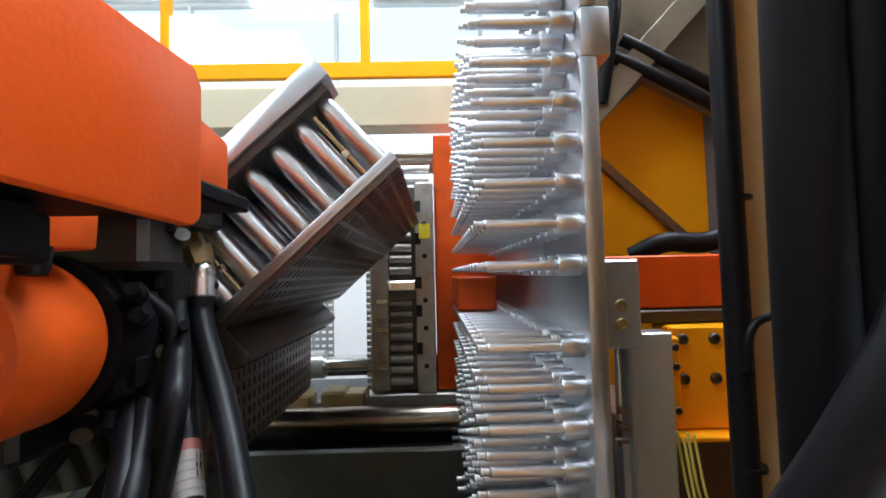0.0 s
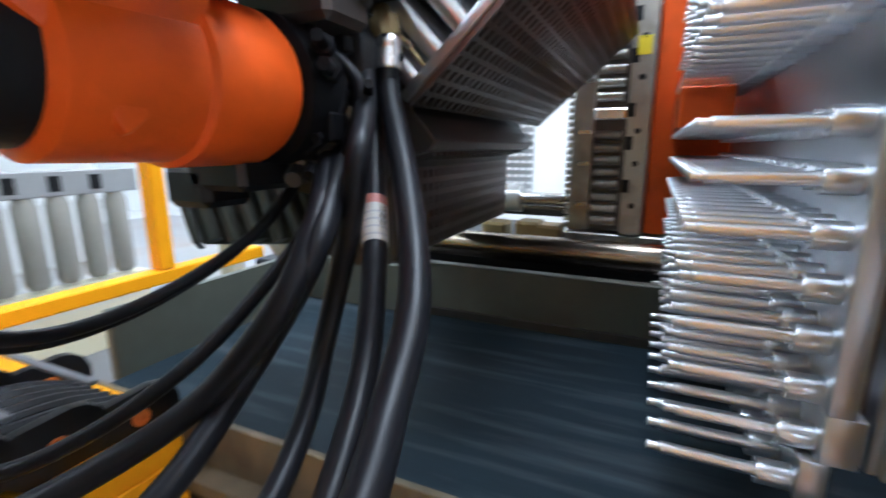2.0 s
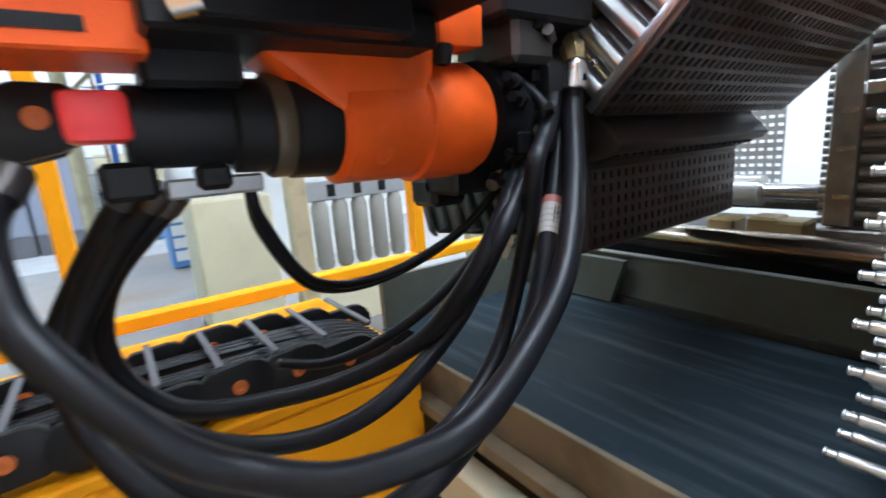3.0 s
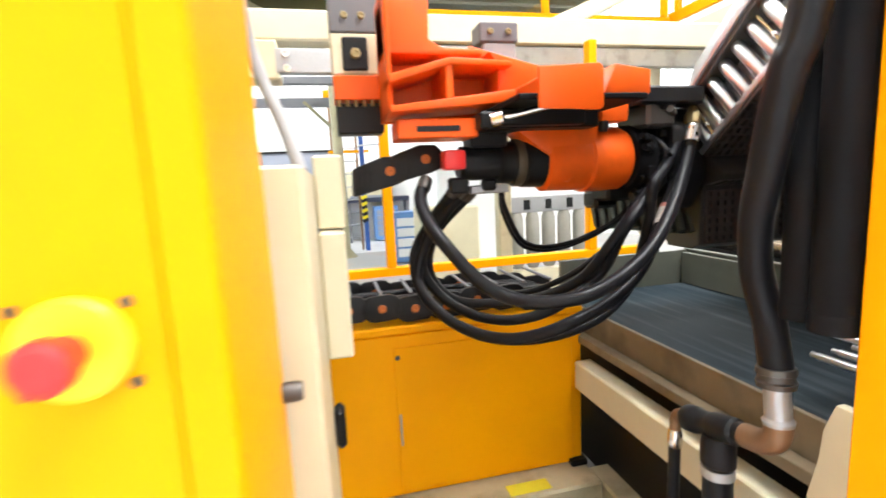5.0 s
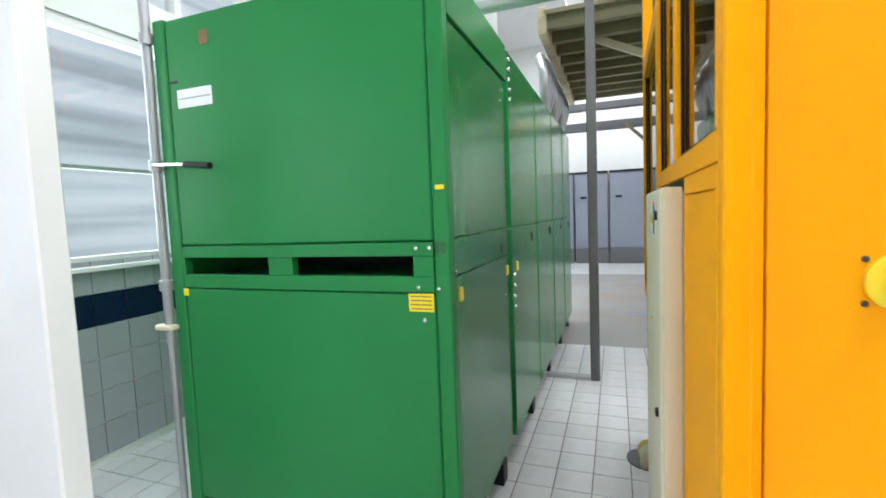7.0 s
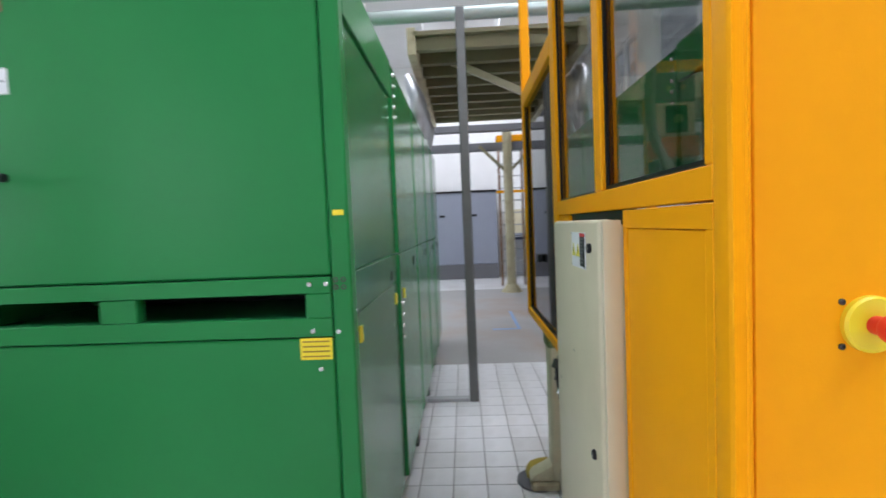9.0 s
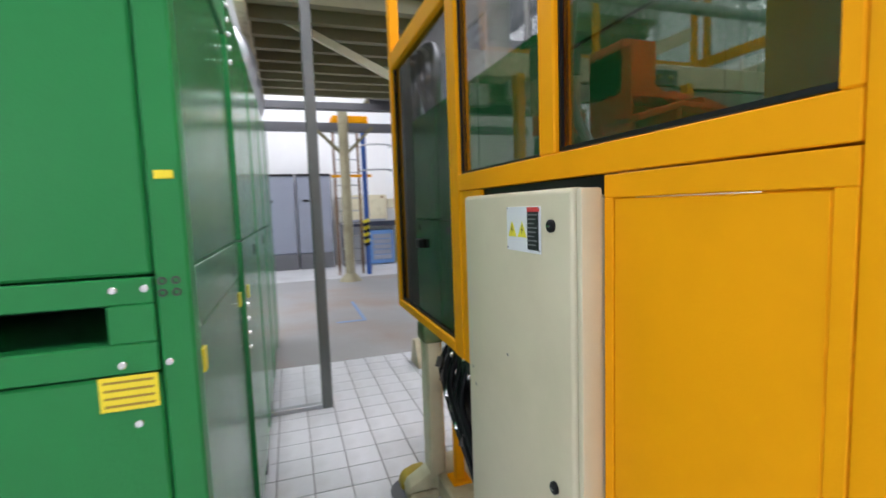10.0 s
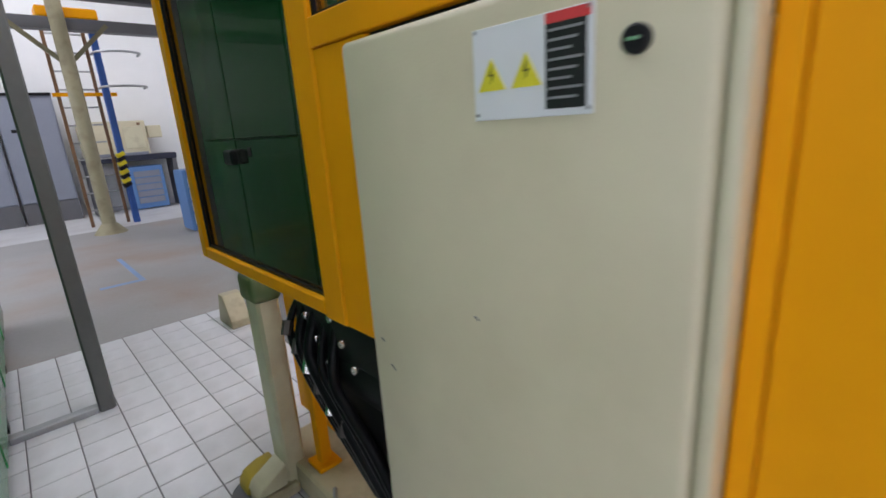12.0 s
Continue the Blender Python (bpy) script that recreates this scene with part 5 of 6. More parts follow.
solo("grey_conduit", tube(bmesh.new(), [(-0.2, -0.56, 1.49), (-0.26, -0.60, 1.62), (-0.30, -0.66, 1.8), (-0.25, -0.68, 2.05), (-0.3, -0.7, 2.4)], 0.016, 10, 8), GREY_PLASTIC, (-0.2, -0.6, 1.49), "grey corrugated conduit rising from the box", "conduit")
solo("black_latch", B((-0.30, -0.24, -0.534, -0.505, 0.72, 0.84), b=0.012), PLASTIC_AND_SHADE, (-0.27, -0.52, 0.72), "black rubber latch on the cream cabinet side", "latch")

# ================= hoses =================
def hose(pts, r, label, m=RUBBER, seg=16, n=12, group="robot hoses"):
    """A bent hose with a crimped ferrule at its end."""
    h = thing("hose", pts[0], label, "hose", group=group)
    part("tube", tube(bmesh.new(), pts, r, seg, n), m, h)
    for p, q in ((pts[-1], pts[-2]),):
        p, q = Vector(p), Vector(q)
        e = p + (q - p).normalized() * r * 2.2
        part("ferrule", lathe(bmesh.new(), p, e, [(0, r * 0.9), (0.1, r * 1.12), (0.8, r * 1.12), (1, r * 1.02)], 14), DARK_STEEL, h, "dark crimped ferrule")
    return h


FIT = (-0.44, 0.765, 1.60)
hose([(-0.435, 0.76, 1.55), (-0.422, 0.741, 1.50), (-0.321, 0.614, 1.36), (-0.235, 0.474, 1.237), (-0.200, 0.35, 1.155), (-0.165, 0.216, 1.112), (-0.182, 0.134, 1.094),
      (-0.22, 0.052, 1.087), (-0.27, -0.021, 1.106), (-0.300, -0.093, 1.158), (-0.364, -0.182, 1.275), (-0.43, -0.208, 1.335), (-0.50, -0.212, 1.40), (-0.54, -0.18, 1.46)], 0.0212, "thick black rubber hose hanging in a loop")
hose([(-0.468, 0.757, 1.49), (-0.42, 0.68, 1.38), (-0.362, 0.585, 1.266), (-0.313, 0.478, 1.131), (-0.265, 0.34, 1.055), (-0.225, 0.19, 1.015), (-0.258, 0.091, 0.974),
      (-0.332, 0.012, 0.946), (-0.441, -0.067, 0.943), (-0.569, -0.142, 0.978), (-0.683, -0.198, 1.057), (-0.725, -0.205, 1.174), (-0.70, -0.15, 1.29), (-0.60, -0.06, 1.43)], 0.0195, "black rubber hose with a white banded tag")
hose([(-0.50, 0.72, 1.44), (-0.42, 0.56, 1.34), (-0.40, 0.47, 1.25), (-0.50, 0.446, 1.088), (-0.50, 0.281, 0.985), (-0.56, 0.14, 0.93), (-0.64, 0.0, 0.94), (-0.72, -0.12, 1.02), (-0.72, -0.18, 1.16), (-0.66, -0.10, 1.32), (-0.60, -0.02, 1.42)], 0.0195, "black rubber hose hanging from the robot")
hose([(-0.54, 0.72, 1.43), (-0.46, 0.60, 1.37), (-0.41, 0.50, 1.296), (-0.42, 0.43, 1.20), (-0.52, 0.38, 1.07), (-0.62, 0.27, 0.99), (-0.70, 0.12, 0.96), (-0.76, -0.05, 0.98), (-0.78, -0.14, 1.10), (-0.71, -0.12, 1.26), (-0.61, 0.0, 1.41)], 0.0195, "black rubber hose hanging from the robot")
hose([(-0.56, 0.68, 1.38), (-0.60, 0.56, 1.26), (-0.66, 0.38, 1.18), (-0.66, 0.22, 1.20), (-0.60, 0.12, 1.34), (-0.58, 0.10, 1.42)], 0.010, "thin black cable slung under the wrist")
hose([(-0.58, 0.68, 1.37), (-0.62, 0.56, 1.245), (-0.68, 0.38, 1.165), (-0.68, 0.22, 1.185), (-0.62, 0.12, 1.32), (-0.59, 0.10, 1.42)], 0.009, "thin black cable slung under the wrist")
hose([(-0.49, 0.64, 1.58), (-0.43, 0.66, 1.50), (-0.46, 0.62, 1.36), (-0.52, 0.54, 1.22), (-0.60, 0.40, 1.08), (-0.72, 0.26, 0.99), (-0.86, 0.16, 0.97)], 0.012, "black cable looped at the wrist flange")
hose([(-0.47, 0.74, 1.55), (-0.41, 0.64, 1.46), (-0.378, 0.57, 1.40), (-0.40, 0.571, 1.286), (-0.45, 0.56, 1.10), (-0.43, 0.476, 1.0), (-0.40, 0.33, 0.935), (-0.42, 0.15, 0.90), (-0.50, 0.0, 0.90), (-0.62, -0.12, 0.95), (-0.70, -0.20, 1.08), (-0.69, -0.15, 1.26), (-0.62, -0.05, 1.42)], 0.0185, "black rubber hose slung low from the wrist")
fit1 = thing("hose_fitting", FIT, "crimped steel hose end on a brass elbow", "fitting")
part("crimp", lathe(bmesh.new(), (-0.435, 0.76, 1.545), (-0.442, 0.775, 1.605), [(0, 0.026), (0.05, 0.029), (0.6, 0.029), (0.65, 0.024), (0.85, 0.027), (1, 0.024)], 20), STEEL, fit1)
part("elbow", lathe(bmesh.new(), (-0.442, 0.775, 1.605), (-0.47, 0.80, 1.665), [(0, 0.022), (0.3, 0.029), (0.6, 0.029), (0.65, 0.021), (1, 0.018)], 8), BRASS, fit1)
fit2 = thing("hose_fitting", (-0.47, 0.76, 1.50), "crimped steel hose end", "fitting")
part("crimp", lathe(bmesh.new(), (-0.468, 0.757, 1.485), (-0.475, 0.77, 1.54), [(0, 0.019), (0.6, 0.020), (0.65, 0.014), (1, 0.014)], 18), STEEL, fit2)
tag = thing("hose_label", (-0.385, 0.62, 1.28), "white printed sleeve with a red band on a hose", "label")
ta, tb_ = Vector((-0.362, 0.584, 1.263)), Vector((-0.394, 0.636, 1.326))
part("sleeve", cyl(bmesh.new(), ta, ta.lerp(tb_, 0.8), 0.0218, seg=20), mat("dusty_label", (0.42, 0.39, 0.35), 0.5, wear=0.25, wear_scale=30, grain=0.1), tag)
part("band", cyl(bmesh.new(), ta.lerp(tb_, 0.8), tb_, 0.0220, seg=20), mat("faded_red", (0.40, 0.13, 0.10), 0.5, wear=0.3, wear_scale=30), tag)
for k in range(4):
    part("print_line", cyl(bmesh.new(), ta.lerp(tb_, 0.1 + 0.16 * k), ta.lerp(tb_, 0.14 + 0.16 * k), 0.0221, seg=20), GREY_PLASTIC, tag)

solo("paint_flake", box(bmesh.new(), -0.0035, 0.0035, -0.013, 0.013, -0.006, 0.006, b=0.001, m=Matrix.Translation((-0.212, 0.408, 1.192)) @ Matrix.Rotation(radians(35), 4, 'X')), LABEL, (-0.218, 0.412, 1.184), "pale worn paint flake on the thick hose", "flake")

# big coolant hoses at the doorway
DOORWAY = "hoses at the doorway"
hose([(0.298, 0.337, 1.04), (0.283, 0.33, 1.14), (0.262, 0.316, 1.24), (0.286, 0.284, 1.345), (0.327, 0.256, 1.441), (0.36, 0.236, 1.523), (0.384, 0.229, 1.598),
      (0.402, 0.238, 1.668), (0.44, 0.25, 1.95), (0.46, 0.28, 2.6)], 0.030, "very thick black coolant hose bending past the doorway", group=DOORWAY)
for x, y, r, z in ((0.352, 0.322, 0.034, 1.172), (0.412, 0.318, 0.036, 1.165)):
    sleeve = thing("hose", (x, y, z), "fat black rubber sleeve hanging beside the doorway jamb", "hose", group=DOORWAY)
    part("tube", tube(bmesh.new(), [(x + 0.02, y + 0.02, 2.6), (x + 0.006, y, 2.0), (x, y, 1.6), (x, y, z)], r, 20, 8), SHADED_RUBBER, sleeve)
    part("end_collar", lathe(bmesh.new(), (x, y, z - 0.004), (x, y, z + 0.030), [(0, r * 0.8), (0.0, r * 1.02), (0.8, r * 1.05), (1, r)], 20), SHADED_RUBBER, sleeve)
hose([(0.478, 0.48, 2.6), (0.463, 0.46, 2.0), (0.458, 0.46, 1.6), (0.458, 0.46, 1.2), (0.460, 0.46, 0.6), (0.462, 0.46, 0.03)], 0.030,
     "thick black hose hanging beside the doorway jamb", m=SHADED_RUBBER, group=DOORWAY)
hose([(0.44, 0.555, 0.6), (0.430, 0.552, 1.2), (0.426, 0.55, 1.8), (0.43, 0.555, 2.8)], 0.018, "black cable bundle tied to the cream post", group=DOORWAY)
hose([(0.424, 0.53, 1.44), (0.427, 0.53, 1.48), (0.442, 0.53, 1.507), (0.483, 0.53, 1.519), (0.50, 0.53, 1.515)], 0.006, "thin black cable looped off the bundle", group=DOORWAY)
hose([(0.425, 0.535, 1.20), (0.37, 0.56, 1.14), (0.345, 0.57, 1.06), (0.335, 0.58, 0.9)], 0.008, "thin black cable tied below the pin plate", m=GREY_DARK, group=DOORWAY)
valve = thing("pipe_elbow_valve", (0.25, 0.335, 0.85), "rusty pipe elbow with a black valve body", "valve")
VY = 0.335
part("hose_clamp", lathe(bmesh.new(), (0.301, VY, 1.012), (0.298, VY, 1.052), [(0, 0.034), (0.3, 0.036), (0.35, 0.032), (0.65, 0.032), (0.7, 0.036), (1, 0.034)], 24), DARK_STEEL, valve, "dark worm-drive hose clamp")
part("spigot", lathe(bmesh.new(), (0.310, VY, 0.935), (0.301, VY, 1.02), [(0, 0.027), (0.1, 0.029), (0.18, 0.024), (0.8, 0.024), (1, 0.027)], 22), GALV, valve)
part("elbow", tube(bmesh.new(), [(0.311, VY, 0.945), (0.306, VY, 0.905), (0.28, VY, 0.882), (0.235, VY, 0.872)], 0.026, 16, 8), RUST, valve, "rusty cast elbow")
part("body", lathe(bmesh.new(), (0.24, VY, 0.874), (0.055, VY, 0.826), [(0, 0.022), (0.12, 0.024), (0.15, 0.031), (0.45, 0.032), (0.5, 0.028), (0.7, 0.028), (0.75, 0.033), (0.9, 0.033), (1, 0.02)], 20), PLASTIC_AND_SHADE, valve, "black valve body")
part("drop", lathe(bmesh.new(), (0.165, VY, 0.835), (0.172, VY, 0.52), [(0, 0.034), (0.1, 0.038), (0.22, 0.038), (0.24, 0.033), (1, 0.033)], 20), RUBBER, valve)
part("band", cyl(bmesh.new(), (0.167, VY, 0.735), (0.1665, VY, 0.757), 0.0365, seg=20), GALV, valve)
part("side_elbow", tube(bmesh.new(), [(0.06, VY, 0.828), (0.04, VY, 0.824), (0.027, VY, 0.806), (0.026, VY, 0.77)], 0.014, 12, 6), RUST, valve)
part("side_ferrule", lathe(bmesh.new(), (0.026, VY, 0.775), (0.0255, VY, 0.725), [(0, 0.015), (0.3, 0.018), (0.9, 0.018), (1, 0.015)], 16), STEEL, valve)
part("side_hose", cyl(bmesh.new(), (0.0255, VY, 0.73), (0.02, VY, 0.35), 0.015, seg=14), RUBBER, valve)
for k in range(4):
    dx, dy = 0.010 * k - 0.004 * (k % 2), 0.012 * ((k * 3) % 4)
    solo("yellow_wire", tube(bmesh.new(), [(0.438 + dx, 0.735 + dy, 1.28), (0.446 + dx, 0.725 + dy, 1.19), (0.452 + dx * 1.2, 0.715 + dy, 1.13), (0.444 + dx * 1.3, 0.71 + dy, 1.075 + 0.004 * k),
         (0.420 + dx, 0.70 + dy, 1.045), (0.395 + dx, 0.68 + dy, 1.03 - 0.004 * k)], 0.0026, 8, 8), BRASS_YELLOW, (0.45, 0.72, 1.2), "thin yellow pneumatic line in a bundle", "wire", group="yellow lines")
# tube bank standing behind the wrist
bank = thing("tube_bank", (-0.7, 0.75, 1.2), "grey-green bank of short tubes, darkened for shade behind the wrist", "robot tool")
bo, bu, bd = Vector((-0.66, 0.60, 1.28)), Vector((0.62, 0.55, -0.05)).normalized(), Vector((0.45, -0.1, -0.89)).normalized()
bn = bu.cross(bd)
bq = Matrix((bu, bd, bn)).transposed().to_4x4()
part("back_plate", box(bmesh.new(), -0.105, 0.30, -0.09, 0.09, 0.02, 0.035, b=0.003, m=Matrix.Translation(bo + Vector((-0.10, 0.10, 0.02))) @ bq), SHADED_TUBE, bank)
part("end_plate", box(bmesh.new(), -0.120, -0.106, -0.10, 0.10, -0.03, 0.035, b=0.003, m=Matrix.Translation(bo + Vector((-0.10, 0.10, 0.02))) @ bq), SHADED_TUBE, bank)
for k in range(9):
    c = bo + Vector((-0.10, 0.10, 0.02)) + bu * (-0.08 + 0.043 * k)
    part("short_tube", cyl(bmesh.new(), c - bd * 0.088, c + bd * 0.088, 0.016, seg=14), SHADED_TUBE, bank)

# right jamb of the doorway
jamb = thing("door_jamb", (0.50, 0.33, 0), "yellow folded-steel jamb of the guard doorway", "door jamb")
part("post", B((0.45, 0.58, 0.315, 0.40, 0.02, 2.48), b=0.006), YELLOW, jamb)
part("flange", B((0.58, 0.60, 0.30, 0.42, 0.02, 2.48), b=0.005), YELLOW, jamb)
part("sill", B((0.48, 0.58, -0.58, 0.315, 0.0, 0.04), b=0.004), YELLOW, jamb)
part("head", B((0.48, 0.58, -0.588, 0.315, 2.40, 2.48), b=0.004), YELLOW, jamb)

# unseen panels, added to keep east light off the hoses and hood
side = thing("side_light_block", (1.0, 1.0, 0), "unseen yellow and grey panels added to block light from the east", "guard")
part("return_panel", B((0.601, 1.02, 0.40, 0.42, 0.02, 2.6), b=0.004), YELLOW, side)
part("side_panel", B((1.02, 1.04, 0.40, 1.60, 0.02, 2.6), b=0.004), GREY_DARK, side)

# ================= cooling pin plate =================
pins = thing("cooling_pin_plate", (0.28, 1.3, 0.92), "aluminium plate carrying rows of polished steel cooling pins", "pin plate")
PT, PB = 2.24, 0.918
for k in ((0.264, 0.298, 0.700, 2.0, 1.06, 1.968), (0.268, 0.323, 0.700, 2.0, 1.968, 2.06), (0.268, 0.300, 0.700, 2.0, 2.06, PT), (0.264, 0.312, 0.705, 2.0, 0.985, 1.06), (0.246, 0.284, 0.710, 2.0, PB, 0.985)):
    part("plate_section", B(k, b=0.005, seg=2), ALU, pins)
part("bracket", B((0.297, 0.372, 0.735, 0.80, 1.440, 1.602), b=0.004), ALU, pins)
for z in (1.518, 1.484):
    part("bolt", bolt((0.335, 0.735, z), (0, -1, 0), 0.012, 0.006), BRASS, pins, "brass-coloured socket bolt")
bm = bmesh.new()
lathe(bm, (-0.040, 0, 0), (-0.196, 0, 0), [(0, 0.0100), (0.84, 0.0100), (0.86, 0.0102), (0.875, 0.0092), (0.885, 0.0074), (0.965, 0.0070), (0.97, 0.0082), (0.99, 0.0080), (1, 0.0055)], 14)
PIN_M = finish("pin", bm, PIN, (0, 0, 0))
bm = bmesh.new()
lathe(bm, (0.0, 0, 0), (-0.045, 0, 0), [(0, 0.0188), (0.05, 0.0200), (0.95, 0.0200), (1, 0.0192), (1.0, 0.0150), (0.9, 0.0125)], 16)
SLEEVE_M = finish("sleeve", bm, SLEEVE, (0, 0, 0))
for j in range(16):
    y = 0.74 + 0.0725 * j
    for z in [1.446 - 0.0730 * k for k in range(8)] + [1.594 + 0.0762 * k for k in range(9)]:
        x = 0.266 if z > 0.985 else 0.248
        p = piece("pin", PIN_M, pins, (x, y, z))
        piece("sleeve", SLEEVE_M, p, (x, y, z))
alu = thing("aluminium_duct", (0.39, 0.78, 0.95), "long grey aluminium profile beside the pin plate", "profile")
part("profile", B((0.352, 0.432, 0.745, 0.80, 0.955, 1.466), b=0.003), ALU, alu)
part("inner_step", B((0.338, 0.352, 0.76, 0.80, 0.955, 1.26), b=0.002), ALU, alu)
part("rod", cyl(bmesh.new(), (0.343, 0.78, 1.30), (0.343, 0.78, 1.44), 0.008, seg=12), STEEL, alu)
for z in (1.26, 1.29, 1.32):
    part("nipple", cyl(bmesh.new(), (0.335, 0.77, z), (0.352, 0.77, z), 0.007, seg=8), RUST, alu)

carr = thing("pin_plate_carriage", (0.5, 0.95, 1.2), "orange cross beam on a yellow slide block", "carriage")
part("cross_beam", B((0.372, 0.95, 0.95, 1.06, 1.492, 1.614), b=0.004), ORANGE, carr)
part("rail", B((0.38, 0.95, 0.93, 1.05, 1.462, 1.490), b=0.003), DARK_STEEL, carr)
part("slide_block", B((0.505, 0.80, 0.90, 0.99, 1.235, 1.458), b=0.006), YELLOW, carr)
part("side_lug", B((0.482, 0.505, 0.86, 0.99, 1.27, 1.44), b=0.004), YELLOW, carr)
part("shelf", B((0.485, 0.80, 0.86, 0.99, 1.222, 1.234), b=0.003), YELLOW, carr)
for x in (0.53, 0.60):
    for z in (1.43, 1.345):
        part("bolt", bolt((x, 0.90, z), (0, -1, 0), 0.012, 0.010), DARK_STEEL, carr)
for z in (1.29, 1.38, 1.42):
    part("bolt", bolt((0.493, 0.86, z), (0, -1, 0), 0.008, 0.008), DARK_STEEL, carr)
hood = thing("yellow_hood", (0.9, 1.6, 0.8), "dull yellow machine hood behind the pin plate", "hood")
part("panel", B((0.45, 1.7, 1.60, 1.66, 0.6, 3.2), b=0.01), YELLOW, hood)
# brown plate and brace carry the hood's shade in their colour
part("dark_soffit", prism(bmesh.new(), [(0.46, 1.98), (0.60, 2.12), (0.76, 2.247), (1.054, 2.10), (1.2, 2.03), (1.2, 3.15), (0.46, 3.15)], 'y', 1.50, 1.53, 0.003), GRIME_AND_SHADE, hood, "brown plate that stands for shade on the upper hood")
part("brace", box(bmesh.new(), -0.42, 0.42, -0.03, 0.03, -0.045, 0.045, b=0.004, m=Matrix.Translation((0.80, 1.465, 2.39)) @ Matrix.Rotation(radians(-47), 4, 'Y')), GRIME_AND_SHADE, hood)
part("rib", box(bmesh.new(), -0.25, 0.25, -0.015, 0.015, -0.016, 0.016, b=0.003, m=Matrix.Translation((0.763, 1.583, 1.844)) @ Matrix.Rotation(radians(43), 4, 'Y')), RUST, hood)
for pts, r in (([(0.60, 1.3, 1.62), (0.68, 1.25, 1.66), (0.80, 1.22, 1.66), (0.95, 1.2, 1.74)], 0.03), ([(0.50, 1.46, 2.36), (0.62, 1.45, 2.32), (0.76, 1.44, 2.25), (1.02, 1.43, 2.10), (1.18, 1.42, 1.99)], 0.022), ([(0.66, 1.45, 2.38), (0.80, 1.44, 2.30), (1.03, 1.43, 2.16), (1.18, 1.42, 2.06)], 0.022), ([(0.64, 1.40, 2.75), (0.62, 1.40, 2.45), (0.60, 1.42, 2.30), (0.58, 1.44, 2.15)], 0.022)):
    solo("hose", tube(bmesh.new(), pts, r, 12, 8), RUBBER, pts[0], "black cable bundle behind the pin plate", "hose", group="rear hoses")
solo("brown_box", B((0.46, 0.99, 1.10, 1.40, 0.50, 1.215), b=0.01), mat("brown_board", (0.16, 0.085, 0.045), 0.7, wear=0.2), (0.6, 1.2, 0.6), "brown cardboard-coloured cover behind the slide", "cover")
for z in (1.30, 1.68, 2.0):
    solo("cable_tie", lathe(bmesh.new(), (0.434, 0.552, z), (0.434, 0.552, z + 0.006), [(0, 0.0225), (1, 0.0225)], 16), PLASTIC_AND_SHADE, (0.434, 0.552, z), "black cable tie round the bundle", "cable tie", group="cable ties")

# upper guard windows
def upper_guard(name, a, b, fixed, axis, z0, z1, posts, label):
    g = thing(name, ((a + b) / 2, fixed, z0) if axis == 'x' else (fixed, (a + b) / 2, z0), label, "guard")

    def bar(p, q, lo, hi, t=0.05):
        return B((p, q, fixed, fixed + t, lo, hi), b=0.004) if axis == 'x' else B((fixed, fixed + t, p, q, lo, hi), b=0.004)
    part("bottom_rail", bar(a, b, z0, z0 + 0.10), YELLOW, g)
    part("top_rail", bar(a, b, z1 - 0.08, z1), YELLOW, g)
    for p in posts:
        part("post", bar(p - 0.03, p + 0.03, z0 + 0.10, z1 - 0.08), YELLOW, g)
    for p, q in zip(posts, posts[1:]):
        part("window_pane", bar(p + 0.03, q - 0.03, z0 + 0.10, z1 - 0.08, 0.005), PANE, g, smooth=False).visible_shadow = False


upper_guard("upper_guard", -3.1, 1.3, 2.80, 'x', 2.845, 4.1, [-3.0, -1.69, -0.42, 0.8], "yellow framed clear guard windows above the machine")
upper_guard("upper_guard", 0.27, 2.78, -3.10, 'y', 2.80, 4.1, [0.3, 1.5, 2.73], "yellow framed clear guard windows at the machine back")
rail = thing("guard_rail", (-1.46, 0.5, 0.95), "yellow lower guard rail at the back of the machine", "guard")
part("rail", B((-1.49, -1.43, -0.885, 1.4, 0.965, 1.01), b=0.004), YELLOW, rail)
for y in (-0.21, 0.98):
    part("post", B((-1.49, -1.43, y - 0.025, y + 0.025, 1.012, 2.19), b=0.004), YELLOW, rail)

# beyond the machine
c4 = thing("cream_machine", (-4.2, 0.8, 0), "cream boxed machine beyond the guard", "machine")
part("body", B((-4.6, -4.0, 0.45, 1.1, 0.05, 1.18), b=0.02), CREAM, c4)
part("base", B((-4.58, -4.02, 0.47, 1.08, 0.0, 0.05)), GREY_DARK, c4)
rack = thing("filter_rack", (-3.5, 1.7, 0.3), "grey rack of clear filter bottles", "rack")
part("bar", B((-3.56, -3.44, 1.22, 2.2, 1.10, 1.26), b=0.006), GREY_PLASTIC, rack)
part("foot", B((-3.56, -3.44, 1.22, 2.2, 0.0, 0.5)), CREAM, rack)
for k in range(5):
    part("bottle", lathe(bmesh.new(), (-3.5, 1.34 + 0.18 * k, 0.52), (-3.5, 1.34 + 0.18 * k, 1.10), [(0, 0.05), (0.05, 0.07), (0.9, 0.07), (1, 0.05)], 16), BOTTLE, rack, "hazy clear filter bottle")
for k in range(3):
    part("port", B((-3.44, -3.435, 1.40 + 0.24 * k, 1.47 + 0.24 * k, 1.13, 1.23), b=0.001), PLASTIC_AND_SHADE, rack, "black port")
solo("partition_screen", B((-6.6, -6.4, 1.2, 3.6, 0.0, 1.7), b=0.01), WHITE, (-6.5, 2.4, 0), "white partition panel in the far hall", "partition")
bc2 = thing("drawer_cabinet", (-7.6, 0.8, 0), "pale blue drawer cabinet in the far hall", "cabinet")
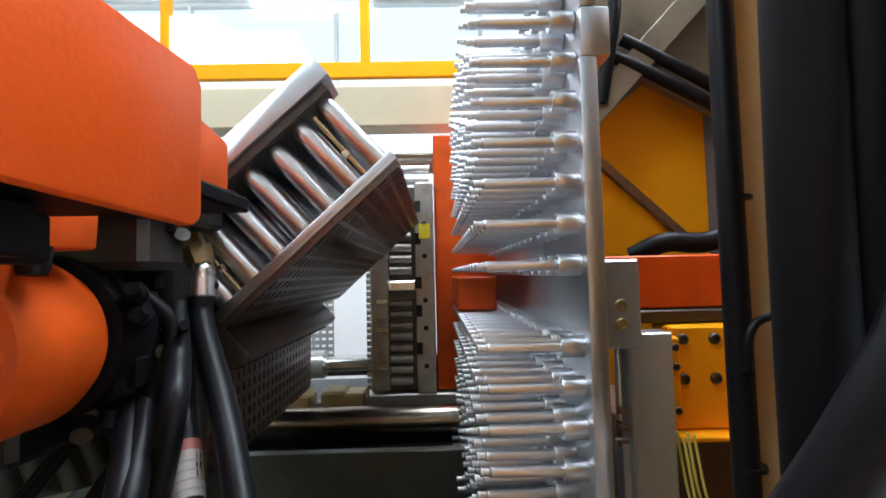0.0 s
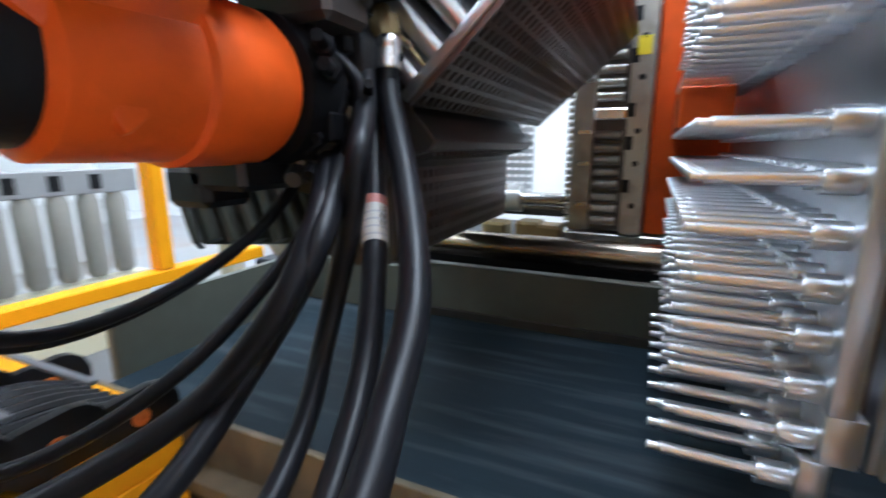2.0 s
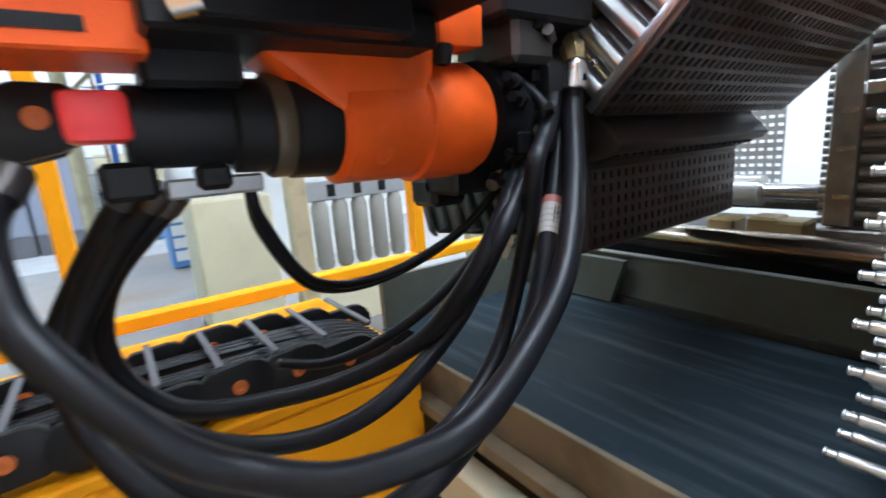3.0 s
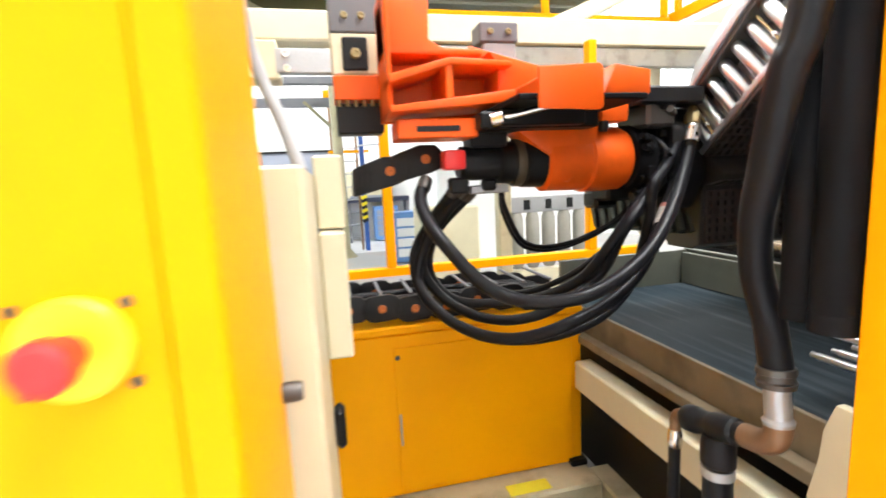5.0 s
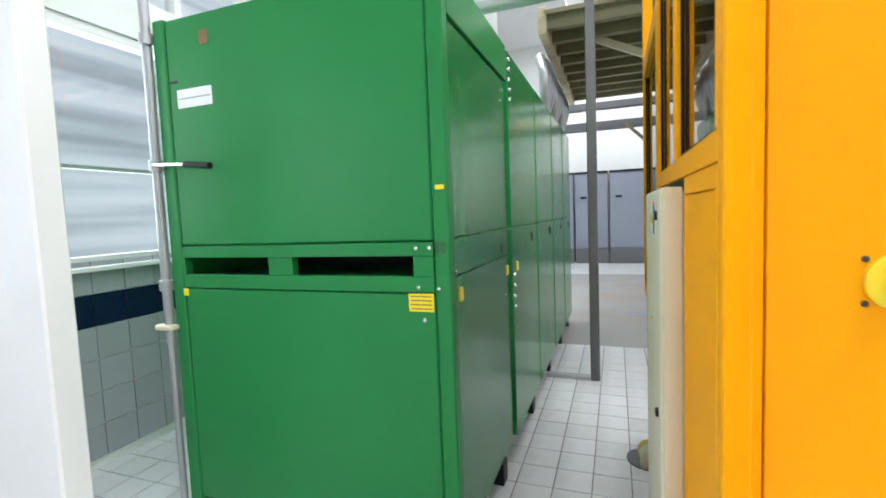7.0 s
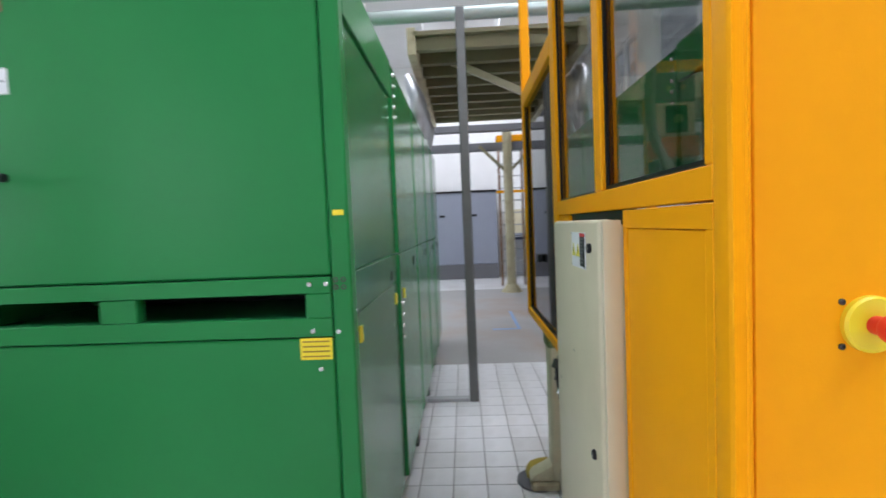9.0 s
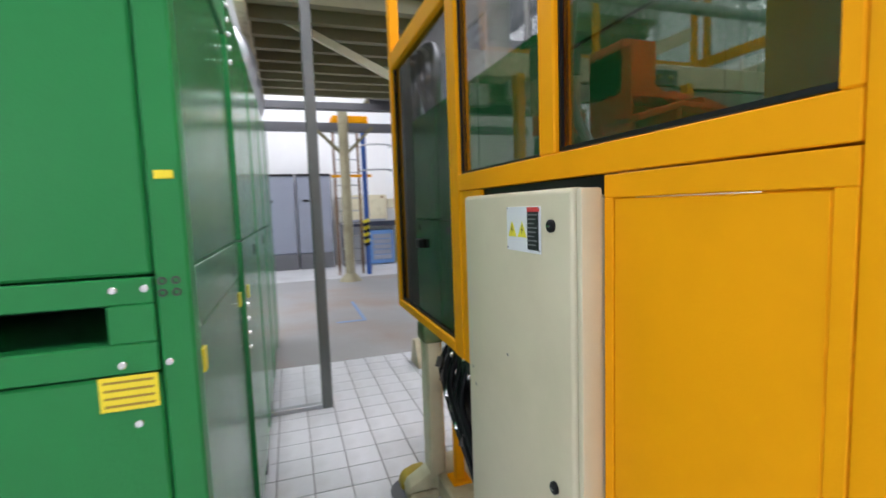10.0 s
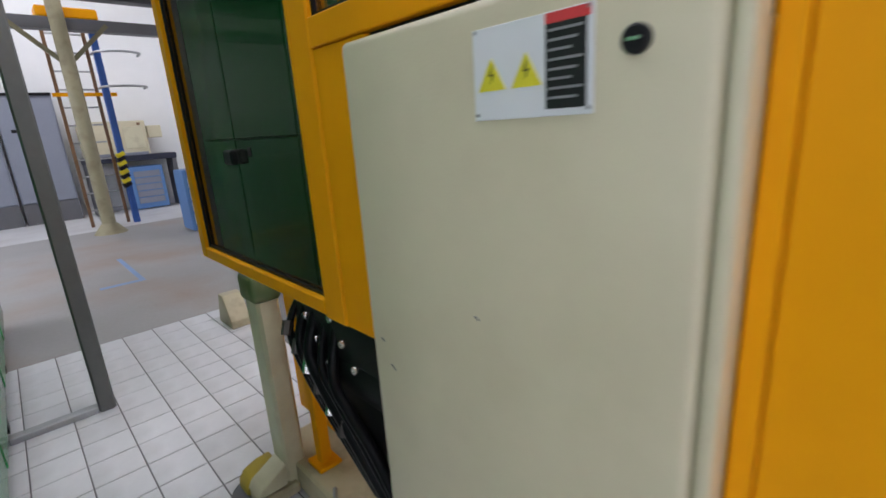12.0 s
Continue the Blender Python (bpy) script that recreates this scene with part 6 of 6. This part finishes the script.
part("body", B((-8.0, -7.5, 0.57, 1.12, 0.02, 0.95), b=0.01), BLUE_L, bc2)
for k in range(4):
    part("drawer", B((-7.5, -7.48, 0.62, 1.07, 0.12 + 0.19 * k, 0.27 + 0.19 * k), b=0.004), LABEL, bc2)

# ================= tiles (last) =================
TS = 0.195
tile_bm = bmesh.new()
box(tile_bm, -TS / 2 + 0.003, TS / 2 - 0.003, -TS / 2 + 0.003, TS / 2 - 0.003, -0.0035, 0.0, b=0.0012)
TILE_M = finish("tile", tile_bm, TILE, (0, 0, 0), smooth=False)
count = 0
rest = bmesh.new()
for i in range(int((X1 - TILE_END) / TS)):
    x = TILE_END + TS / 2 + i * TS
    for j in range(int((3.0 - Y0) / TS)):
        y = -1.42 - 13 * TS - TS / 2 + j * TS
        if -3.65 < x < -0.35 and -1.72 < y < -0.42 and count < 296:
            piece("tile", TILE_M, tile_bed, (x, y, random.uniform(-0.0006, 0.0004)))
            count += 1
        elif y < -0.3 or x > 0.7:
            box(rest, x - TS / 2 + 0.003, x + TS / 2 - 0.003, y - TS / 2 + 0.003, y + TS / 2 - 0.003, -0.0035, random.uniform(-0.0006, 0.0004))
tagged(part("tile_field", rest, TILE, tile_bed, smooth=False), kind="stuff")

# wall tiles under the windows
WT = 0.20
wall_bm = bmesh.new()
box(wall_bm, -WT / 2 + 0.002, WT / 2 - 0.002, 0.0, 0.011, -WT / 2 + 0.002, WT / 2 - 0.002, b=0.0015)
WT_M = finish("wall_tile", wall_bm, WALL_TILE, (0, 0, 0), smooth=False)
band_bm = bmesh.new()
box(band_bm, -WT / 2 + 0.002, WT / 2 - 0.002, 0.0, 0.011, -WT / 2 + 0.002, WT / 2 - 0.002, b=0.0015)
BAND_M = finish("navy_wall_tile", band_bm, BLUE_TILE, (0, 0, 0), smooth=False)
for i in range(36):
    x = -4.4 + WT * (i + 0.5)
    for k in range(1, 7):
        z = 0.06 + WT * (k - 0.5)
        piece("wall_tile" if k != 5 else "navy_wall_tile", BAND_M if k == 5 else WT_M, south, (x, Y0 - 0.012, z + 0.003))
